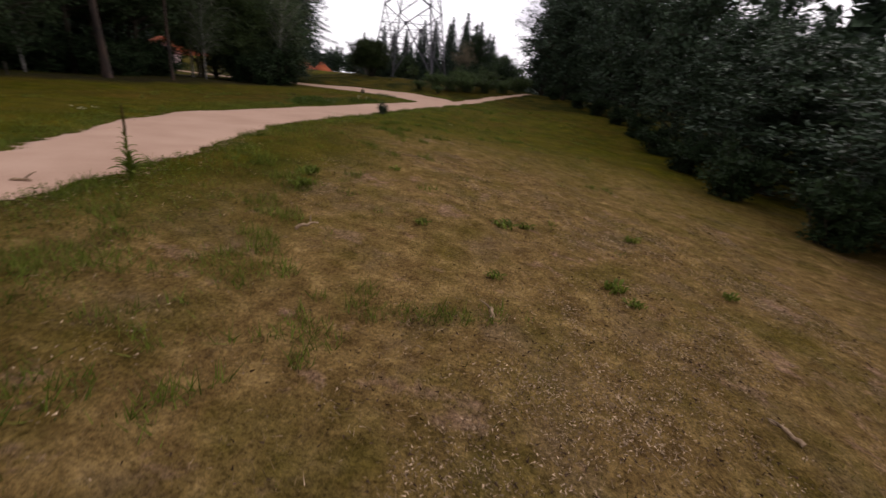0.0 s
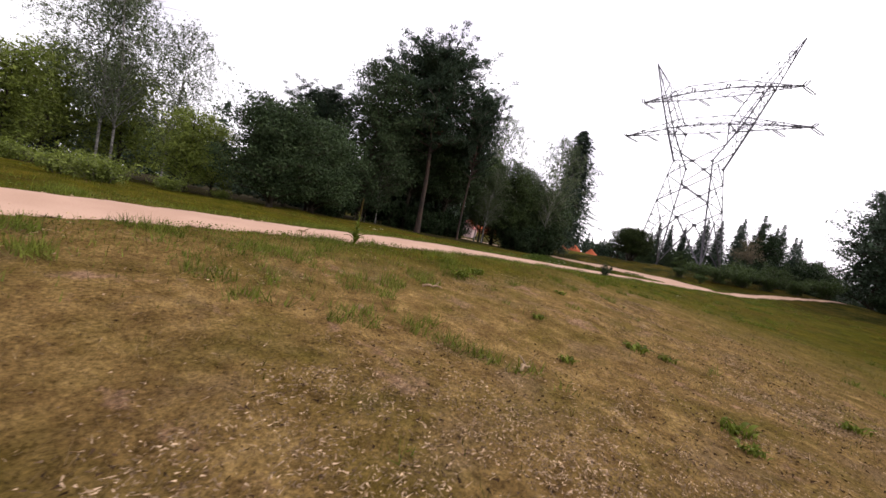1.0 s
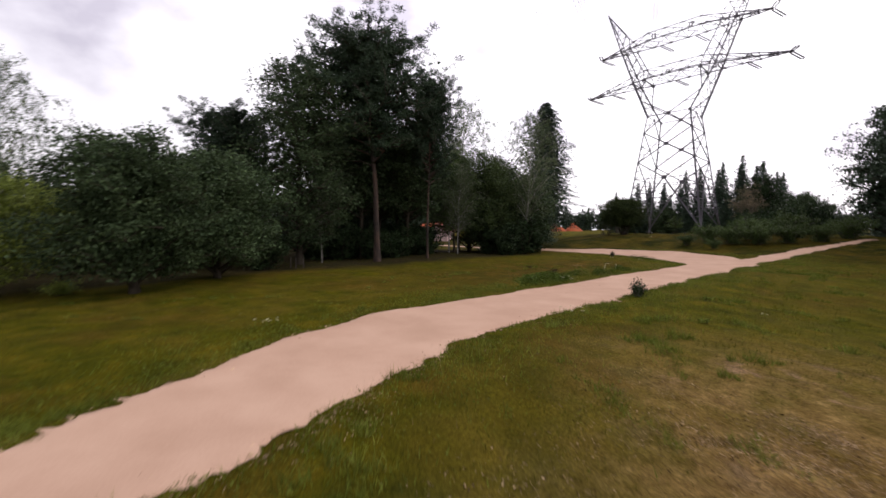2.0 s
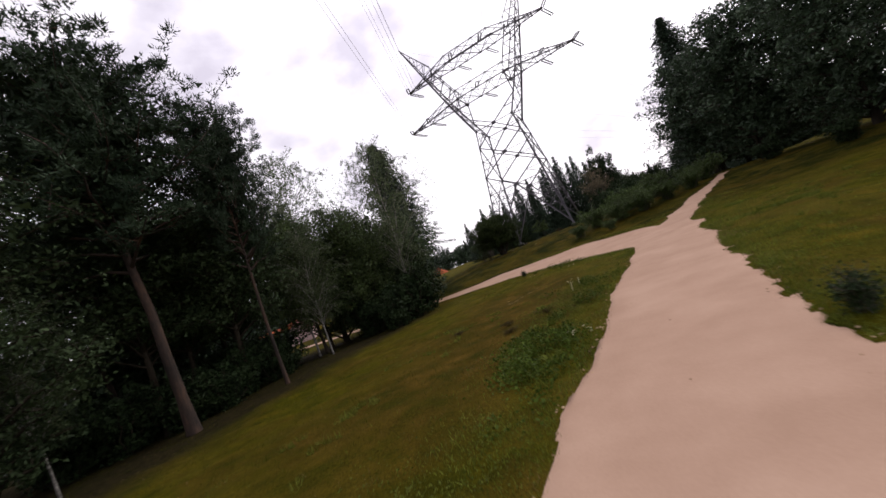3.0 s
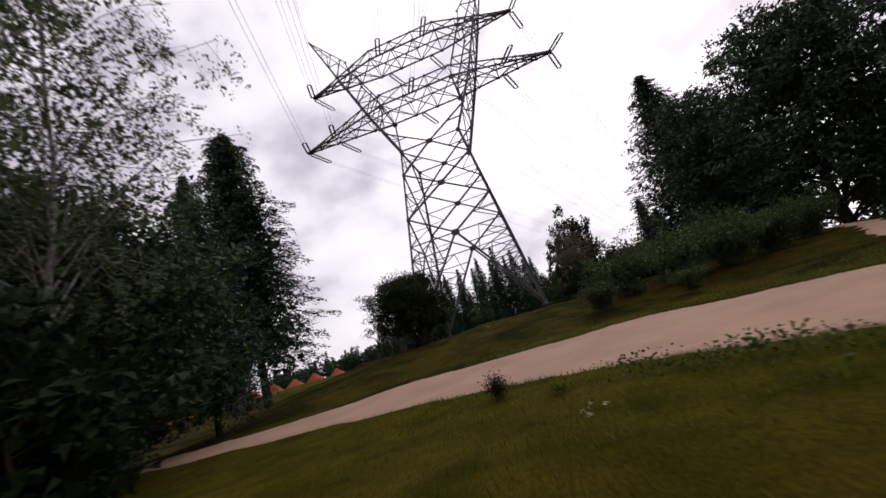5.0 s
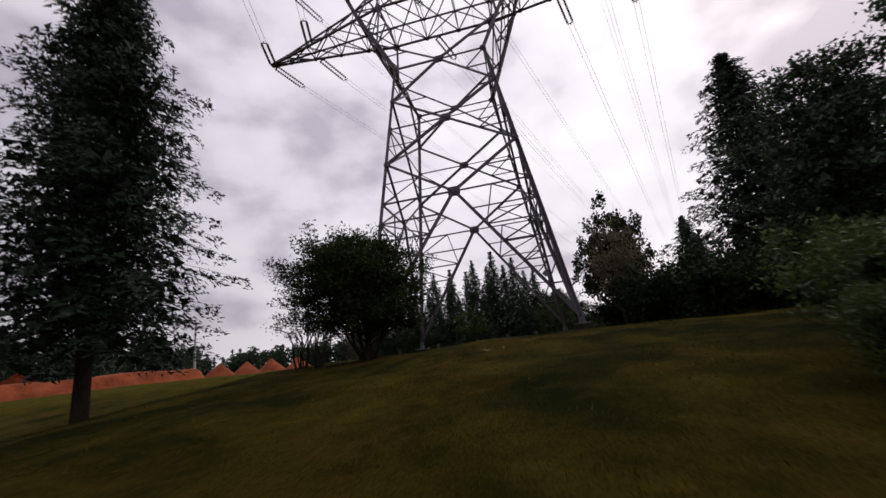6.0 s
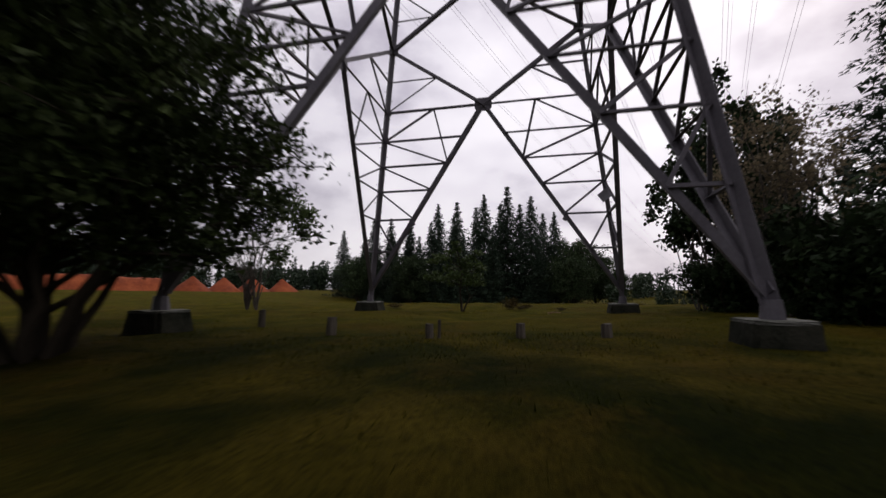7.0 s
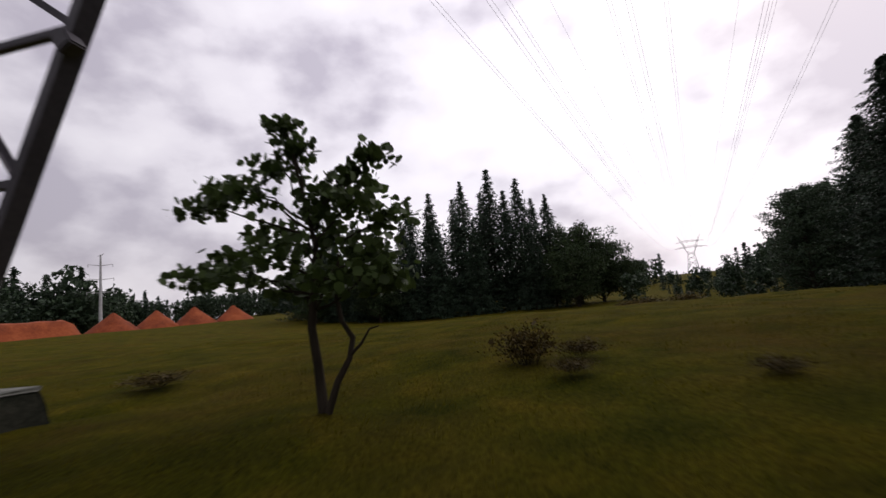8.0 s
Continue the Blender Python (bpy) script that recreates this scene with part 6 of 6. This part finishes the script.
# ---------------------------------------------------------------- grass, litter and loose chips
def blades(name, label, mat, seed, n, box, hgt, wid, test=None, lean=0.5, category="grass", rim=0.0):
    """Single bent blades scattered over a box of the plan, off the path."""
    rng = np.random.default_rng(seed)
    x, y = rng.uniform(box[0], box[1], n), rng.uniform(box[2], box[3], n)
    d = path_edge(x, y)
    clump = wob(x, y, 0.9, seed) + 0.7 * wob(x, y, 3.1, seed + 1)
    keep = (d > rim) & (clump + rng.normal(size=n) * 0.6 > -0.35)
    if test is not None:
        keep &= test(x, y, rng)
    x, y, d, clump = x[keep], y[keep], d[keep], clump[keep]
    m = len(x)
    rel = 0.05 * wob(x, y, 1.1) + 0.04 * wob(x, y, 2.6, 3) + 0.12 * wob(x, y, 0.23, 5)
    z = ground_h(x, y) + rel * smooth(0.3, 3.0, d) - 0.015
    h = hgt * rng.uniform(0.45, 1.3, m) * (1 + 0.35 * np.clip(clump, -1, 1))
    a = rng.uniform(0, 6.283, m)
    w = wid * rng.uniform(0.6, 1.3, m)
    b, ln = rng.uniform(0, 6.283, m), lean * rng.uniform(0.1, 1.2, m)
    base = np.column_stack([x, y, z])
    side = np.column_stack([np.cos(a), np.sin(a), np.zeros(m)]) * w[:, None] / 2
    tip = base + np.column_stack([np.cos(b) * ln * h, np.sin(b) * ln * h, h * np.sqrt(np.maximum(0.1, 1 - np.minimum(0.9, ln ** 2 * 0.6)))])
    V = np.stack([base - side, base + side, tip], 1).reshape(-1, 3)
    tagged(new(name, np_mesh(name, V, np.arange(3 * m).reshape(m, 3), mat)), label, category, kind="stuff")


def dry(x, y):
    return smooth(19.8, 25.0, x) * smooth(-58, -74, y)


def verge(x, y):
    return np.exp(-np.clip(path_dist(x, y), 0, 50) / 1.1)


def lush(x, y):
    """The rank strip of weeds on the west verge before the fork."""
    return np.exp(-((x - 11.3) / 1.3) ** 2) * smooth(-70, -64, y) * (1 - smooth(-50, -45, y))


blades("verge_grass", "fresh green grass along the path's edges", M_WEED, 401, 900000, (2, 25, -100, -26), 0.13, 0.016,
       lambda x, y, r: r.uniform(size=len(x)) < verge(x, y) * (0.75 - 0.4 * smooth(-68, -76, y)) + 0.35 * lush(x, y), 0.8)
blades("meadow_grass", "short yellow-green meadow grass", M_GRASS, 402, 180000, (-14, 34, -96, -22), 0.10, 0.012,
       lambda x, y, r: r.uniform(size=len(x)) > 0.75 * dry(x, y))
blades("dry_grass", "bleached dry grass stalks", M_STRAW, 403, 170000, (-14, 36, -96, -18), 0.11, 0.008,
       lambda x, y, r: r.uniform(size=len(x)) < 0.10 + 0.85 * dry(x, y), 0.9)
blades("slope_grass", "thin brown grass on the bare slope", M_STRAW, 404, 60000, (19, 36, -96, -66), 0.07, 0.010,
       lambda x, y, r: r.uniform(size=len(x)) < 0.3 + 0.7 * dry(x, y), 1.3)
blades("knoll_grass", "coarse meadow grass round the pylon", M_LUSH, 405, 80000, (-16, 16, -8, 24), 0.06, 0.012, None, 0.9)
blades("sward_grass", "deep green grass on the knoll's south side, darkened for shade", M_SWARD_DIM, 406, 70000, (-16, 18, -31, -5), 0.07, 0.012, None, 0.9)


blades("rim_grass", "grass tufts leaning over the rim of the path", M_WEED, 407, 420000, (5, 23, -96, -30), 0.10, 0.012,
       lambda x, y, r: r.uniform(size=len(x)) < np.exp(-(path_edge(x, y) / 0.22) ** 2) * 0.9, 1.1, "grass", -0.12)
blades("rim_straw", "dry stalks along the rim of the path", M_STRAW, 408, 200000, (5, 23, -96, -30), 0.08, 0.009,
       lambda x, y, r: r.uniform(size=len(x)) < np.exp(-(path_edge(x, y) / 0.3) ** 2) * 0.8, 1.2, "grass", -0.16)


blades("tussock_grass", "scattered deep green tussocks in the meadow", M_WEED, 409, 900000, (2, 32, -96, -32), 0.19, 0.018,
       lambda x, y, r: wob(x, y, 3.4, 12) + 0.4 * wob(x, y, 0.5, 13) > 1.15 - 0.75 * np.exp(-np.clip(x - 15.2, 0, 50) / 2.2) * smooth(14.2, 15.2, x) - 0.3 * smooth(15.5, 17.5, x) * (1 - smooth(22, 27, x)), 0.9)


def litter(name, label, mat, seed, n, box, size, test, aspect=0.4):
    rng = np.random.default_rng(seed)
    x, y = rng.uniform(box[0], box[1], n), rng.uniform(box[2], box[3], n)
    keep = (path_dist(x, y) > 0.1) & (rng.uniform(size=n) < test(x, y)) & (wob(x, y, 0.8, 7) + rng.normal(size=n) * 0.4 > -0.05)
    x, y = x[keep], y[keep]
    rel = 0.05 * wob(x, y, 1.1) + 0.04 * wob(x, y, 2.6, 3) + 0.12 * wob(x, y, 0.23, 5)
    c = np.column_stack([x, y, ground_h(x, y) + rel * smooth(0.3, 3.0, path_dist(x, y)) + 0.025])
    v, f = leaf_cards(rng, c, size, aspect, 0.9, tri=True)
    tagged(new(name, np_mesh(name, v, f, mat)), label, "litter", kind="stuff")


litter("wood_chips", "pale dry leaves and wood chips on the bare slope", M_CHIP, 411, 380000, (20.5, 34, -92, -70), 0.036, lambda x, y: dry(x, y) * 0.9 * np.clip(0.02 + 0.8 * wob(x, y, 1.7, 21) + 0.35 * wob(x, y, 5.1, 22), 0.02, 1) + 0.003, 0.36)
litter("verge_litter", "trodden pale straw and grit along the path's edge", M_CHIP, 415, 160000, (13, 21, -84, -44), 0.05,
       lambda x, y: np.exp(-np.clip(path_dist(x, y), 0, 9) / 0.33) * smooth(14.5, 16.0, x) * np.clip(0.35 + 0.9 * wob(x, y, 1.3, 23), 0, 1), 0.3)
litter("withered_grass", "pale withered grass lying in patches on the meadow", M_CHIP, 413, 9000, (5, 12, -51, -42), 0.10,
       lambda x, y: sum(np.exp(-((x - a) ** 2 + (y - b) ** 2) / r ** 2) for a, b, r in ((6.6, -46.5, 0.36), (7.3, -44.6, 0.24), (6.0, -45.3, 0.2), (7.0, -45.7, 0.16), (7.6, -44.0, 0.14))), 0.18)
litter("dark_leaves", "dark brown rotting leaves on the bare slope", M_ROT, 414, 15000, (20.5, 34, -92, -70), 0.05, lambda x, y: dry(x, y) * 0.8, 0.45)
litter("fallen_twigs", "thin pale twigs and stalks on the bare slope", M_CHIP, 412, 30000, (20.5, 34, -92, -70), 0.085, lambda x, y: dry(x, y) * 0.8, 0.07)


def verge_weeds():
    """Small broad leaves of clover, plantain and nettle crowding the verge."""
    rng = np.random.default_rng(431)
    n = 1000000
    x, y = rng.uniform(2, 23, n), rng.uniform(-100, -32, n)
    d = path_dist(x, y)
    clump = wob(x, y, 1.4, 8) + 0.6 * wob(x, y, 4.1, 9)
    keep = (d > 0.03) & (rng.uniform(size=n) < (0.32 * np.exp(-d / 0.7) + 0.55 * lush(x, y)) * (0.25 + 1.2 * np.clip(clump, 0, 1.4)))
    x, y, clump = x[keep], y[keep], clump[keep]
    h = (0.05 + 0.30 * np.clip(clump, 0, 1.2) * (0.25 + lush(x, y))) * rng.uniform(0.1, 1.0, len(x))
    v, f = leaf_cards(rng, np.column_stack([x, y, ground_h(x, y) + 0.01 + h]), 0.045, 0.65, 0.6)
    tagged(new("verge_weeds", np_mesh("verge_weeds", v, f, M_WEED)), "leafy clover, plantain and nettles along the path", "weeds", kind="stuff")


verge_weeds()


def rank_weeds():
    """Knee-high dark nettles and dock leaves crowding the corner of the meadow and the verge of the branch path."""
    rng = np.random.default_rng(433)
    n = 420000
    x, y = rng.uniform(2, 15, n), rng.uniform(-68, -31, n)
    d = path_dist(x, y)
    corner = np.exp(-((x - 11.3) / 1.0) ** 2) * smooth(-64, -60, y) * (1 - smooth(-51, -47, y))
    branch = np.exp(-((d - 0.9) / 0.7) ** 2) * smooth(4.5, 7.5, x) * smooth(-40.5, -39, y)
    clump = wob(x, y, 1.2, 41) + 0.6 * wob(x, y, 3.7, 42)
    keep = (d > 0.15) & (rng.uniform(size=n) < (0.9 * corner + 0.18 * branch) * np.clip(clump * 1.6 - 0.45, 0, 1))
    x, y, clump = x[keep], y[keep], clump[keep]
    h = (0.26 + 0.2 * corner[keep]) * np.clip(clump, 0.1, 1.1) * rng.uniform(0.05, 1.0, len(x))
    v, f = leaf_cards(rng, np.column_stack([x, y, ground_h(x, y) + 0.02 + h]), 0.085, 0.6, 0.45)
    tagged(new("rank_weeds", np_mesh("rank_weeds", v, f, M_NETTLE)), "dark knee-high nettles and docks beside the path", "weeds", kind="stuff")


rank_weeds()


def path_stones():
    rng = np.random.default_rng(421)
    n = 5000
    x, y = rng.uniform(11, 21, n), rng.uniform(-98, -42, n)
    d = path_dist(x, y)
    keep = (d < 0.15) & (d > -3) & (rng.uniform(size=n) < np.exp(-np.abs(d) / 0.22) + 0.02)
    x, y = x[keep], y[keep]
    m = len(x)
    s = rng.uniform(0.015, 0.05, m)
    o = np.array([(1, 0, 0), (0, 1, 0), (-1, 0, 0), (0, -1, 0), (0, 0, 0.7)])
    jit = rng.uniform(0.7, 1.3, (m, 5, 3))
    V = (np.column_stack([x, y, ground_h(x, y) + 0.02])[:, None] + o[None] * jit * s[:, None, None]).reshape(-1, 3)
    k = (np.arange(m) * 5)[:, None]
    F = np.concatenate([k + np.array([[a, b, 4]]) for a, b in ((0, 1), (1, 2), (2, 3), (3, 0))])
    tagged(new("path_stones", np_mesh("path_stones", V, F, M_CHIP)), "small stones and clods along the path's edges", "stones", kind="stuff")


path_stones()
